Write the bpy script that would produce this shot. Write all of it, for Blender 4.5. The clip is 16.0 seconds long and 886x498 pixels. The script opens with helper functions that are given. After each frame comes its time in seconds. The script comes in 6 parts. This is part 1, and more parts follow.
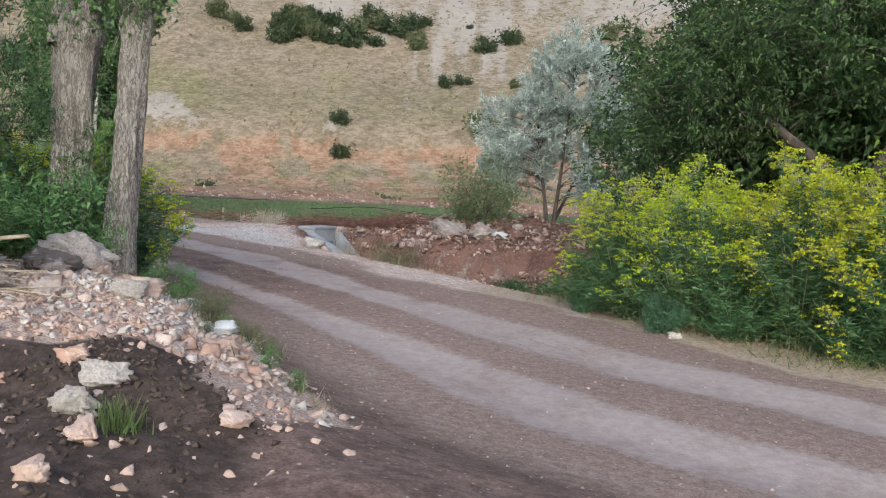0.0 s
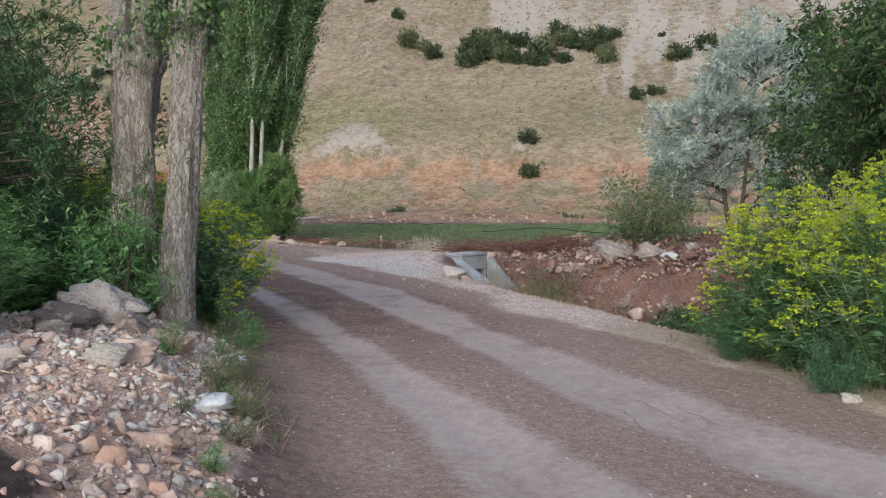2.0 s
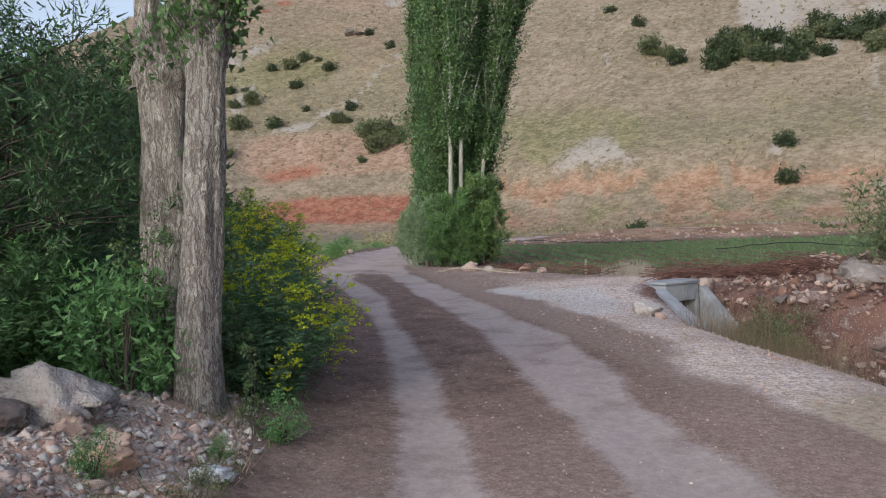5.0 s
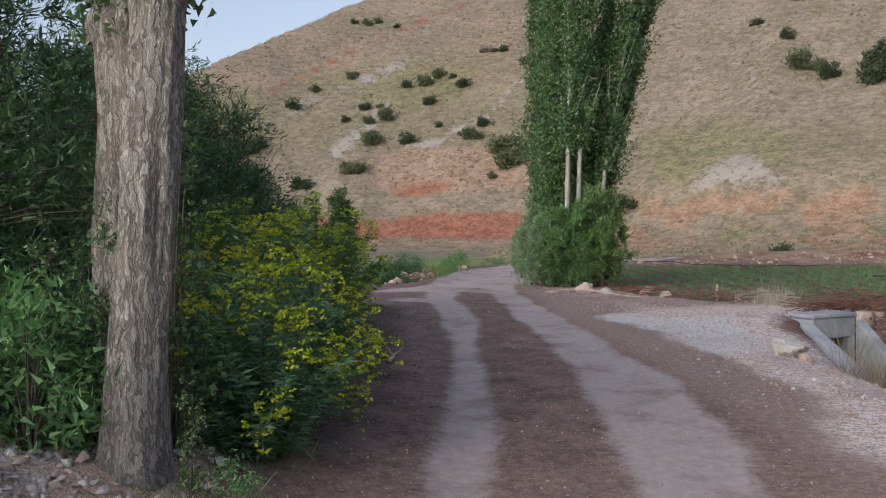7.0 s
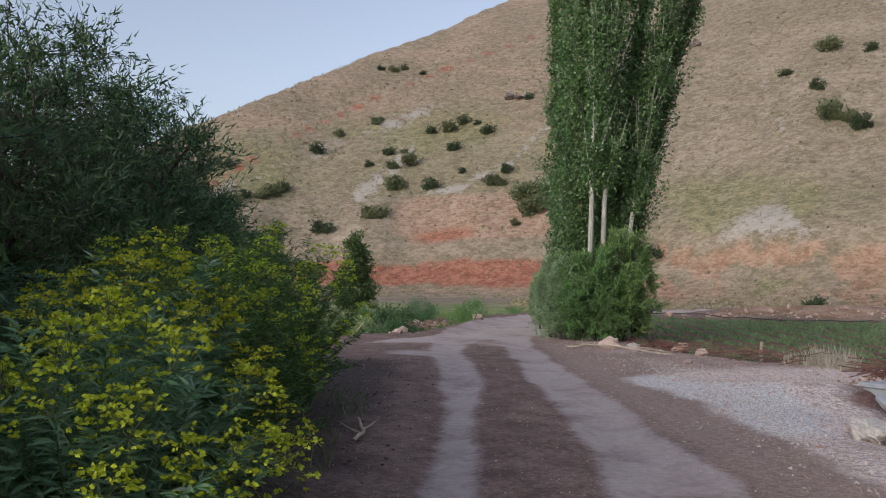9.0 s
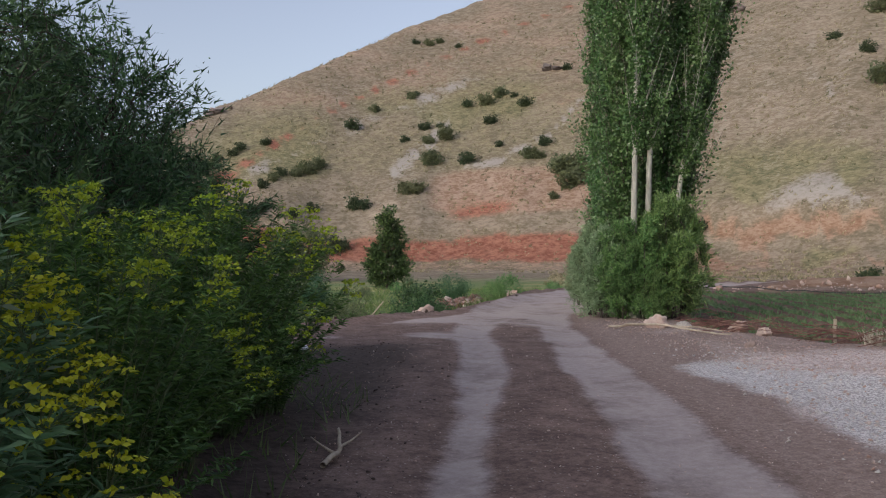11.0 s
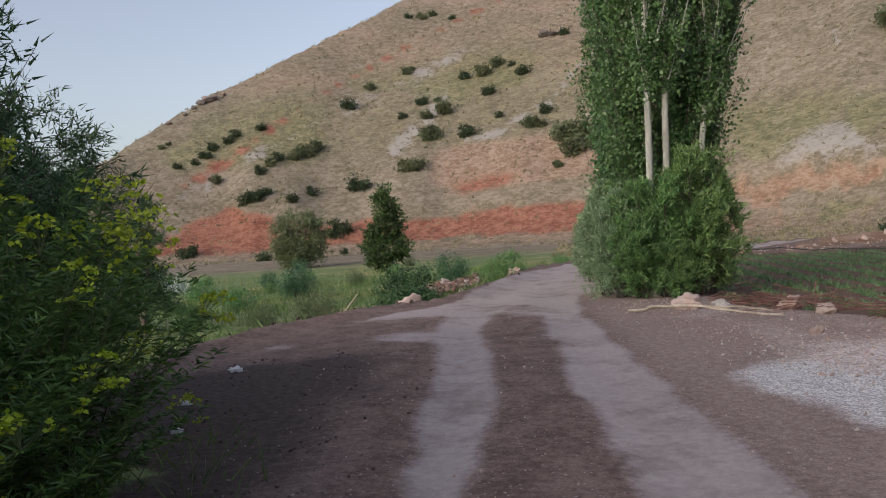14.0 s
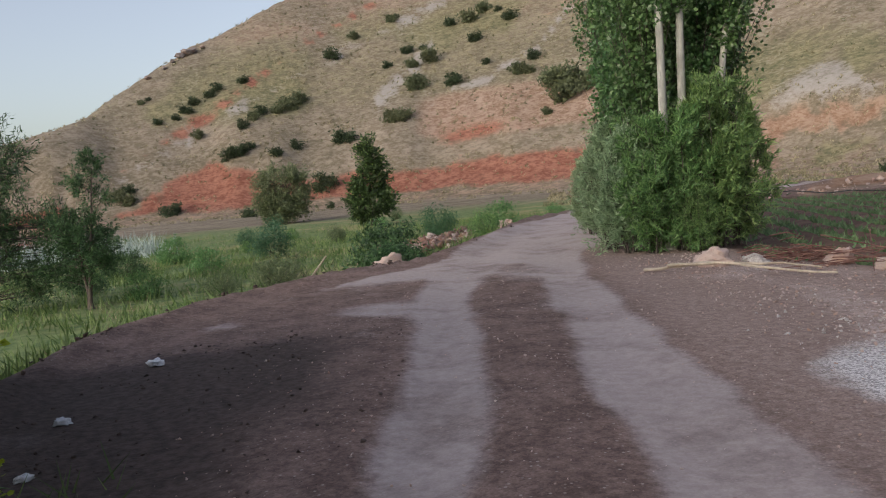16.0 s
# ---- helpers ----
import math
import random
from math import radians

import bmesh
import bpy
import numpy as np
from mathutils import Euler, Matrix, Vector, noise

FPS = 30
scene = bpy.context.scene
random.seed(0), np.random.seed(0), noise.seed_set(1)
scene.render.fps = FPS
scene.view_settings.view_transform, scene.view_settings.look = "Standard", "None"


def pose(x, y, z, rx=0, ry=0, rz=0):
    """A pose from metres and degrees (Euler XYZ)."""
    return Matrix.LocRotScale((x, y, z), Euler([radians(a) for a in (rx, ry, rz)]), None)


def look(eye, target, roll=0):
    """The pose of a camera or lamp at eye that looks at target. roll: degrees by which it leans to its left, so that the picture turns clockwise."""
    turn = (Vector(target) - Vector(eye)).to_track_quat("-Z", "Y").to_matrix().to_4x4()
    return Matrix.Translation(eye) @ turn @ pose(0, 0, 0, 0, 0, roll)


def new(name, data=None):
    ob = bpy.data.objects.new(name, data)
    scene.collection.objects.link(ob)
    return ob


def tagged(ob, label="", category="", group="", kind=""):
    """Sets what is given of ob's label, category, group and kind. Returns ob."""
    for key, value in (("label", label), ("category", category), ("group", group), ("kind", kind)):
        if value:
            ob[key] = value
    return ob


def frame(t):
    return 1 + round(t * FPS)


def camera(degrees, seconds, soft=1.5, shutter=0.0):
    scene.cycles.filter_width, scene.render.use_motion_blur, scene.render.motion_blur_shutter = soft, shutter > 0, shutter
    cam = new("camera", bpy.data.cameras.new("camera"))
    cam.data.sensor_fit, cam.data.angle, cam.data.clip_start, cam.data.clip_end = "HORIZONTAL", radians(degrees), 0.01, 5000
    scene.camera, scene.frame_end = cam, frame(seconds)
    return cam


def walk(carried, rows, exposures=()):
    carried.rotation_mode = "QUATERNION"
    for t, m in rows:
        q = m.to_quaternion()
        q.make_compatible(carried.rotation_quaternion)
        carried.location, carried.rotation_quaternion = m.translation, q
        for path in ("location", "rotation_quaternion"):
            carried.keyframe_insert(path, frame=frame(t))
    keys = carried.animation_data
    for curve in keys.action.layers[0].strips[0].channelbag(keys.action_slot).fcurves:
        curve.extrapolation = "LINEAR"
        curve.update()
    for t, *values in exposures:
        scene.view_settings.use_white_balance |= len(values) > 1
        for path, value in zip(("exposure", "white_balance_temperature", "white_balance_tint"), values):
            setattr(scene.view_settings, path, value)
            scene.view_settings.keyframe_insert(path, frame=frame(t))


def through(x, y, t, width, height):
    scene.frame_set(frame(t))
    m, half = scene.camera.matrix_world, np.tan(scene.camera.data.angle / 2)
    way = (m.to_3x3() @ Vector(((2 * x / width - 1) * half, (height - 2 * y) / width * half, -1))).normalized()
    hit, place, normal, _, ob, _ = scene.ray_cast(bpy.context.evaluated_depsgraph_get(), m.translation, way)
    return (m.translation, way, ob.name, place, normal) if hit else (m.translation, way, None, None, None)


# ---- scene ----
cam = camera(54.4, 16.0, 1.1)
PATH = [
    (0, (0.075, -0.024, 1.460), (-0.689, 1.818, 1.307), 3.44),
    (0.5, (0.143, 0.502, 1.464), (-0.633, 2.340, 1.324), 3.16),
    (1, (0.225, 0.950, 1.529), (-0.714, 2.710, 1.386), 2.86),
    (1.5, (0.179, 1.484, 1.532), (-0.875, 3.179, 1.394), 3.41),
    (2, (0.210, 1.982, 1.535), (-0.959, 3.600, 1.409), 0.67),
    (2.5, (0.187, 2.421, 1.562), (-1.142, 3.910, 1.436), 0.59),
    (3, (0.100, 2.910, 1.595), (-1.369, 4.253, 1.396), -0.18),
    (3.5, (0.077, 3.406, 1.593), (-1.388, 4.753, 1.394), -2.00),
    (4, (-0.103, 3.815, 1.576), (-1.570, 5.159, 1.369), -1.09),
    (4.5, (-0.304, 4.271, 1.606), (-1.790, 5.595, 1.412), -1.23),
    (5, (-0.493, 4.713, 1.639), (-2.077, 5.931, 1.556), -1.79),
    (5.2, (-0.608, 4.875, 1.613), (-2.242, 6.026, 1.534), -1.00),
    (7.3, (-2.058, 6.586, 1.534), (-3.819, 7.534, 1.506), -1.05),
    (7.5, (-2.253, 6.732, 1.542), (-4.013, 7.680, 1.523), -1.65),
    (8, (-2.772, 7.068, 1.542), (-4.524, 8.031, 1.599), -0.18),
    (8.5, (-3.127, 7.394, 1.493), (-4.862, 8.387, 1.565), 0.94),
    (9, (-3.568, 7.730, 1.491), (-5.345, 8.646, 1.563), 0.54),
    (9.2, (-3.745, 7.858, 1.488), (-5.527, 8.763, 1.570), 1.01),
    (11.3, (-5.510, 9.115, 1.437), (-7.333, 9.939, 1.438), -0.32),
    (11.5, (-5.680, 9.237, 1.435), (-7.504, 10.058, 1.426), -0.32),
    (12, (-6.111, 9.495, 1.437), (-7.921, 10.346, 1.415), -1.19),
    (12.5, (-6.570, 9.905, 1.477), (-8.375, 10.766, 1.441), -1.02),
    (13, (-7.012, 10.164, 1.474), (-8.811, 11.036, 1.434), -3.65),
    (13.5, (-7.462, 10.448, 1.458), (-9.260, 11.324, 1.412), -4.26),
    (14, (-7.933, 10.712, 1.482), (-9.759, 11.527, 1.444), -3.70),
    (14.5, (-8.445, 10.955, 1.477), (-10.284, 11.739, 1.427), -4.52),
    (15, (-8.988, 11.289, 1.482), (-10.824, 12.078, 1.406), -4.53),
    (15.5, (-9.461, 11.493, 1.484), (-11.309, 12.250, 1.375), -4.36),
    (16, (-9.945, 11.775, 1.440), (-11.760, 12.600, 1.288), -5.03),
]
walk(cam, [(t, look(eye, target, roll)) for t, eye, target, roll in PATH],
     exposures=[(0, 0.72, 6450, 6), (2.5, 0.54, 6450, 6), (3.6, 0.58, 6450, 7), (4.4, 0.64, 6450, 7), (5, 0.49, 6450, 8), (7.5, 0.39, 6500, 9), (9, 0.33, 6550, 10), (11.5, 0.25, 6700, 11), (14, 0.29, 6800, 11), (16, 0.34, 6850, 10)])

# ---- world and light ----
world = bpy.data.worlds.new("sky")
scene.world = world
world.use_nodes = True
wt = world.node_tree
sky = wt.nodes.new("ShaderNodeTexSky")
sky.sky_type = "NISHITA"
sky.sun_disc = False
sky.sun_elevation = radians(22)
sky.sun_rotation = radians(160)
sky.air_density, sky.dust_density, sky.ozone_density = 1.0, 2.5, 1.8
wt.nodes["Background"].inputs["Strength"].default_value = 0.15
haze = wt.nodes.new("ShaderNodeHueSaturation")
haze.inputs["Saturation"].default_value, haze.inputs["Value"].default_value, haze.inputs["Hue"].default_value = 0.68, 1.08, 0.512
wt.links.new(sky.outputs[0], haze.inputs["Color"])
wt.links.new(haze.outputs[0], wt.nodes["Background"].inputs["Color"])
sun = new("sun", bpy.data.lights.new("sun", "SUN"))
sun.data.energy, sun.data.angle, sun.data.color = 0.45, radians(45), (1.0, 0.97, 0.94)
sun.matrix_world = look((0, 0, 0), (-0.28, 0.80, -0.60))


# ---- number helpers ----
def smooth(a, b, v):
    u = np.clip((np.asarray(v, float) - a) / (b - a), 0, 1)
    return u * u * (3 - 2 * u)


def vnoise(x, y, seed=0):
    xi, yi = np.floor(x), np.floor(y)
    fx, fy = x - xi, y - yi
    fx, fy = fx * fx * (3 - 2 * fx), fy * fy * (3 - 2 * fy)

    def h(a, b):
        v = np.sin(a * 127.1 + b * 311.7 + seed * 74.7) * 43758.5453
        return v - np.floor(v)
    return (h(xi, yi) * (1 - fx) + h(xi + 1, yi) * fx) * (1 - fy) + (h(xi, yi + 1) * (1 - fx) + h(xi + 1, yi + 1) * fx) * fy


def fbm(x, y, octaves=4, seed=0):
    total, amp = 0, 0.5
    for o in range(octaves):
        total = total + amp * vnoise(x * 2 ** o + 17 * o, y * 2 ** o - 9 * o, seed + o)
        amp *= 0.5
    return total


def to_line(x, y, pts):
    """Distance to a polyline, and the same with a sign: positive on its left."""
    x, y = np.asarray(x, float), np.asarray(y, float)
    best, signed = np.full(x.shape, 1e9), np.full(x.shape, 1e9)
    for k, ((ax, ay), (bx, by)) in enumerate(zip(pts, pts[1:])):
        dx, dy = bx - ax, by - ay
        u = ((x - ax) * dx + (y - ay) * dy) / (dx * dx + dy * dy)
        v = np.clip(u, -60.0 if k == 0 else 0, 60.0 if k == len(pts) - 2 else 1)
        d = np.hypot(x - ax - v * dx, y - ay - v * dy)
        side = np.sign(dx * (y - ay) - dy * (x - ax))
        near = d < best
        best, signed = np.where(near, d, best), np.where(near, d * side, signed)
    return best, signed


def in_poly(x, y, pts):
    """Signed distance to a closed outline, positive inside."""
    x, y = np.asarray(x, float), np.asarray(y, float)
    inside, best = np.zeros(x.shape, bool), np.full(x.shape, 1e9)
    for (ax, ay), (bx, by) in zip(pts, pts[1:] + pts[:1]):
        cross = (ay > y) != (by > y)
        inside ^= cross & (x < (bx - ax) * (y - ay) / (by - ay + 1e-12) + ax)
        dx, dy = bx - ax, by - ay
        u = np.clip(((x - ax) * dx + (y - ay) * dy) / (dx * dx + dy * dy), 0, 1)
        best = np.minimum(best, np.hypot(x - ax - u * dx, y - ay - u * dy))
    return np.where(inside, best, -best)


# ---- plan ----
RUT_L = [(2.6, 4.3), (0.27, 4.83), (-1.23, 5.34), (-2.0, 5.89), (-3.0, 6.68), (-4.15, 7.55), (-6.06, 8.81), (-8.3, 10.2),
         (-11.7, 12.05), (-15.5, 14.15), (-18.7, 15.75), (-21.9, 17.6), (-27.0, 21.0), (-31.5, 24.8), (-35.5, 29.5), (-38.0, 36.0), (-38.5, 52.0)]
RUT_R = [(3.0, 6.2), (0.68, 6.51), (-1.23, 7.22), (-2.55, 8.14), (-4.57, 9.71), (-6.71, 11.3), (-9.66, 12.75), (-12.5, 14.2),
         (-15.0, 15.4), (-19.2, 17.7), (-24.4, 20.6), (-29.6, 23.6), (-32.6, 26.8), (-35.0, 30.6), (-36.6, 36.5), (-37.0, 52.0)]
EDGE_R = [(3.0, 6.9), (0.1, 7.5), (-1.6, 8.9), (-2.8, 9.8), (-4.3, 10.7), (-6.4, 12.0), (-9.3, 13.7), (-12.5, 15.5), (-16.0, 17.3),
          (-20.1, 18.9), (-23.6, 21.5), (-28.2, 24.4), (-31.0, 27.6), (-33.6, 31.6), (-35.5, 36.8), (-36.0, 52.0)]
EDGE_L = [(-14.2, 10.6), (-16.2, 11.0), (-18.2, 11.4), (-20.5, 12.4), (-22.6, 14.1), (-24.2, 16.4), (-25.2, 18.6), (-30.4, 23.0), (-35.2, 26.8), (-39.0, 34.0), (-40.0, 52.0)]
FIELD = [(-19.6, 21.0), (-15.6, 20.7), (-13.6, 21.6), (-11.3, 25.5), (4.0, 33.0), (8.0, 50.0), (-21.7, 46.5), (-33.5, 32.5), (-25.0, 25.0)]
DITCH = [(-10.45, 18.05), (-9.2, 17.75), (-7.2, 17.2), (-4.4, 16.3), (0.0, 14.9), (6.0, 12.8)]
RUBBLE = [(-7.6, 7.9), (-6.25, 7.3), (-5.4, 6.75), (-4.4, 6.0), (-3.5, 5.3), (-2.9, 4.6), (-2.4, 4.25), (-1.95, 3.75), (-2.05, 3.15), (-2.5, 3.3), (-2.75, 3.65), (-3.0, 3.75),
          (-3.3, 3.75), (-3.6, 3.45), (-4.0, 3.25), (-5.5, 3.2), (-7.0, 5.0), (-7.6, 6.8)]
DUG = [(-2.0, 3.1), (-1.7, 2.4), (-1.5, 1.6), (-3.0, 0.4), (-6.0, 1.0), (-6.0, 3.2), (-4.0, 3.3), (-3.6, 3.5), (-3.3, 3.8), (-3.0, 3.8), (-2.7, 3.6), (-2.4, 3.3)]
HUB = (-5.0, 8.0)


def bearing(x, y):
    """Degrees to the left of +y, and metres, from the hub."""
    dx, dy = x - HUB[0], y - HUB[1]
    return np.degrees(np.arctan2(-dx, dy)), np.hypot(dx, dy)


def hill(x, y):
    az, r = bearing(x, y)
    foot = np.interp(az, [-180, -70, -30, 0, 29, 39, 50, 65, 80, 95, 120, 180], [260, 170, 110, 100, 101, 107, 120, 133, 140, 150, 200, 260])
    top = np.interp(az, [-180, -90, -40, 0, 40, 50, 57.5, 68.2, 75, 77.2, 78.4, 79.7, 80.8, 82.4, 85.0, 87.3, 95, 105, 180], [3, 4, 14, 25, 25, 22.3, 19.1, 15.3, 12.4, 11.65, 11.2, 10.75, 10.0, 9.2, 7.65, 5.8, 3.0, 2.5, 3])
    k = 0.56
    tan = np.tan(np.radians(top))
    crest = foot * k / (k - tan)
    s = r - foot
    up = k * np.where(s < 60, np.logaddexp(0, np.clip(s, -200, 60) / 3.0) * 3.0, s)
    down = crest * tan - 0.25 * (r - crest)
    z = -np.logaddexp(-up / 2, -np.maximum(down, 0) / 2) * 2
    z = np.maximum(z, 0)
    w = smooth(4, 40, s)
    gully = fbm(az * 0.35 + 0.012 * r, r * 0.010, 5, 5) - 0.47
    lumps = fbm(x * 0.11, y * 0.11, 4, 8) - 0.47
    z = z + w * smooth(0, 14, z) * (gully * 0.009 * r + lumps * 1.0)
    # the road cut at the foot of the slope
    cut = smooth(50, 57, az) * (1 - smooth(97, 103, az))
    ridge = 5.0 * smooth(0, 1, (fbm(az * 0.25, r * 0, 2, 3) - 0.2) * 1.6)
    step = smooth(2, 12, s + (fbm(az * 1.5, r * 0.02, 3, 2) - 0.5) * 6)
    z = z + cut * (step * ridge - ridge * smooth(12, 45, s))
    band = smooth(6, 14, az) * (1 - smooth(50, 56, az))
    z = z + band * 2.2 * (smooth(9, 12, s + (fbm(az * 1.2, r * 0.03, 3, 4) - 0.5) * 5) - smooth(14, 35, s))
    return z, s


def height(x, y):
    x, y = np.asarray(x, float), np.asarray(y, float)
    _, dl = to_line(x, y, RUT_L)
    _, er = to_line(x, y, EDGE_R)
    _, el = to_line(x, y, EDGE_L)
    rl, _ = to_line(x, y, RUT_L)
    rr, _ = to_line(x, y, RUT_R)
    near = np.hypot(x + 8, y - 12)
    z = (fbm(x * 0.5, y * 0.5, 4, 1) - 0.47) * 0.10 * smooth(0.2, 1.4, np.minimum(rl, rr))
    z = z - 0.035 * np.exp(-(rl / 0.3) ** 2) - 0.03 * np.exp(-(rr / 0.35) ** 2)
    # bank with rubble beside the road, then the verge under the shrubs
    bank = smooth(0.75, 2.6, dl) * np.interp(x, [-14.5, -12.5, -7.5, -6.6, -2.5, -1.0, 2.0], [0, 0.16, 0.22, 0.50, 0.42, 0.30, 0.2])
    bank = bank * (0.75 + 0.6 * fbm(x * 1.1, y * 1.1, 4, 11))
    z = z + bank
    z = z + smooth(-0.2, 0.3, in_poly(x, y, DUG)) * 0.16 * (fbm(x * 3.2, y * 3.2, 4, 91) - 0.47) + smooth(-0.2, 0.3, in_poly(x, y, RUBBLE)) * 0.12 * (fbm(x * 2.6, y * 2.6, 4, 92) - 0.47)
    # meadow below the road
    gate = smooth(-14.5, -17.5, x)
    z = z - gate * (0.45 * smooth(0.1, 1.6, el) + 0.5 * smooth(2, 22, el)) + gate * 0.10 * np.exp(-((el - 0.1) / 0.25) ** 2)
    # ditch and the bank of spoil behind it
    z = z + 0.20 * np.exp(-(((x + 11.4) / 1.1) ** 2 + ((y - 17.4) / 0.9) ** 2)) * (1 - smooth(-10.75, -10.4, x))
    z = z - 0.42 * smooth(1.0, 3.1, -er) * smooth(-10.6, -8.9, x) * (1 - smooth(-1, 4, x)) * (y < 19)
    dd, ds = to_line(x, y, DITCH)
    open_side = smooth(-10.80, -10.50, x + (y - 18.0) * -0.04)
    reach = np.interp(x, [-10.6, -8.7, -7.0], [1.3, 2.0, 2.6])
    wing = (x + 10.49) * -0.57 + (y - 17.5) * -0.82
    open_side = open_side * (1 - smooth(-0.12, 0.10, wing) * (1 - smooth(-9.0, -8.3, x)))
    z = z - 0.82 * (1 - smooth(0.35, reach, dd + 0.4 * (fbm(x, y, 3, 6) - 0.5))) * open_side * smooth(0.6, 2.2, -er)
    spoil = np.exp(-(((ds - 5.4) / 2.2) ** 2)) * smooth(-12.2, -10.0, x) * (1 - smooth(3, 8, x))
    z = z + spoil * (0.55 + 0.75 * (fbm(x * 1.3, y * 1.3, 4, 12) - 0.5))
    f = in_poly(x, y, FIELD)
    z = z - 0.12 * smooth(-0.2, 0.6, f) + smooth(0.2, 1.0, f) * 0.04 * np.sin((x * 0.55 + y * 0.83) * 2 * np.pi / 0.75) * (near < 60)
    h, s = hill(x, y)
    z = z + h
    berm = np.exp(-((f + 2.6) / 1.5) ** 2) * (0.75 + 0.9 * fbm(x * 0.35, y * 0.35, 3, 13)) * smooth(30, 36, near) * smooth(-5, 10, bearing(x, y)[0]) * (1 - smooth(40, 48, bearing(x, y)[0]))
    return z + 0.5 * berm


def ground_z(x, y):
    return float(height(np.array([x]), np.array([y]))[0])


# ---- mesh helpers ----
def mesh_of(name, V, Q, mat):
    """A mesh from arrays of corners and of faces with three or four corners each."""
    me = bpy.data.meshes.new(name)
    V, Q = np.asarray(V, np.float32), np.asarray(Q, np.int32)
    n, m, c = len(V), len(Q), Q.shape[1]
    me.vertices.add(n)
    me.vertices.foreach_set("co", V.ravel())
    me.loops.add(m * c)
    me.loops.foreach_set("vertex_index", Q.ravel())
    me.polygons.add(m)
    me.polygons.foreach_set("loop_start", np.arange(0, m * c, c, dtype=np.int32))
    me.update(calc_edges=True)
    if mat:
        me.materials.append(mat)
    return me


def shade(me, on=True):
    me.polygons.foreach_set("use_smooth", np.full(len(me.polygons), on))
    return me


def joined(parts):
    """Several (corners, faces) as one."""
    V, Q, k = [], [], 0
    for v, q in parts:
        V.append(v)
        Q.append(np.asarray(q) + k)
        k += len(v)
    return np.concatenate(V), np.concatenate(Q)


def unit(v):
    return v / np.maximum(np.linalg.norm(v, axis=-1, keepdims=True), 1e-9)


def tube(points, radii, sides=6):
    P, rad = np.asarray(points, float), np.asarray(radii, float)
    T = unit(np.gradient(P, axis=0))
    ref = np.where(np.abs(T[:, 2:3]) > 0.9, np.array([[1.0, 0, 0]]), np.array([[0, 0, 1.0]]))
    A = unit(np.cross(T, ref))
    B = np.cross(T, A)
    a = np.linspace(0, 2 * np.pi, sides, endpoint=False)
    V = P[:, None] + rad[:, None, None] * (np.cos(a)[None, :, None] * A[:, None] + np.sin(a)[None, :, None] * B[:, None])
    n = len(P)
    i, j = np.meshgrid(np.arange(n - 1), np.arange(sides), indexing="ij")
    j2 = (j + 1) % sides
    Q = np.stack([i * sides + j, i * sides + j2, (i + 1) * sides + j2, (i + 1) * sides + j], -1).reshape(-1, 4)
    return V.reshape(-1, 3), Q


def leaves(C, D, L, W, rng):
    """Small pointed leaves from the places C along the ways D."""
    n = len(C)
    D = unit(D)
    S = unit(np.cross(D, unit(rng.normal(size=(n, 3)))))
    L, W = np.broadcast_to(np.asarray(L, float).reshape(-1, 1), (n, 1)), np.broadcast_to(np.asarray(W, float).reshape(-1, 1), (n, 1))
    V = np.stack([C - S * W * 0.5, C + S * W * 0.5, C + D * L], 1).reshape(-1, 3)
    return V, np.arange(3 * n).reshape(-1, 3)


def lances(C, D, L, W, rng, sag=0.14):
    """Lance-shaped leaves, widest before the middle, with the tip bent down."""
    n = len(C)
    D = unit(D)
    S = unit(np.cross(D, unit(rng.normal(size=(n, 3)))))
    L, W = np.broadcast_to(np.asarray(L, float).reshape(-1, 1), (n, 1)), np.broadcast_to(np.asarray(W, float).reshape(-1, 1), (n, 1))
    M = C + D * L * 0.42
    V = np.stack([C, M + S * W * 0.5, C + D * L - np.array([0, 0, 1.0]) * L * sag, M - S * W * 0.5], 1).reshape(-1, 3)
    return V, np.arange(4 * n).reshape(-1, 4)


def part(name, me, parent, label=""):
    ob = new(name, me)
    ob.parent = parent
    return tagged(ob, label)


def thing(name, m, label, category, group="", kind=""):
    ob = new(name)
    ob.empty_display_size = 0.1
    ob.matrix_basis = m
    return tagged(ob, label, category, group, kind)


# ---- materials ----
def nod(nt, kind, ins=None, **props):
    n = nt.nodes.new(kind)
    for k, v in props.items():
        setattr(n, k, v)
    for k, v in (ins or {}).items():
        if isinstance(v, bpy.types.NodeSocket):
            nt.links.new(v, n.inputs[k])
        else:
            n.inputs[k].default_value = v
    return n


def new_mat(name):
    m = bpy.data.materials.new(name)
    m.use_nodes = True
    return m, m.node_tree, m.node_tree.nodes["Principled BSDF"]


def noise_at(nt, vec, scale, detail=4, rough=0.55):
    return nod(nt, "ShaderNodeTexNoise", {"Vector": vec, "Scale": scale, "Detail": detail, "Roughness": rough}).outputs["Fac"]


def ramp(nt, fac, a, b):
    return nod(nt, "ShaderNodeMapRange", {0: fac, 1: a, 2: b, 3: 0.0, 4: 1.0}, interpolation_type="SMOOTHSTEP").outputs[0]


def mixc(nt, fac, a, b):
    n = nt.nodes.new("ShaderNodeMix")
    n.data_type = "RGBA"
    for sock, v in ((n.inputs[0], fac), (n.inputs[6], a), (n.inputs[7], b)):
        if isinstance(v, bpy.types.NodeSocket):
            nt.links.new(v, sock)
        else:
            sock.default_value = (*v, 1) if isinstance(v, tuple) else v
    return n.outputs[2]


def calc(nt, op, a, b=0.0):
    return nod(nt, "ShaderNodeMath", {0: a, 1: b}, operation=op).outputs[0]


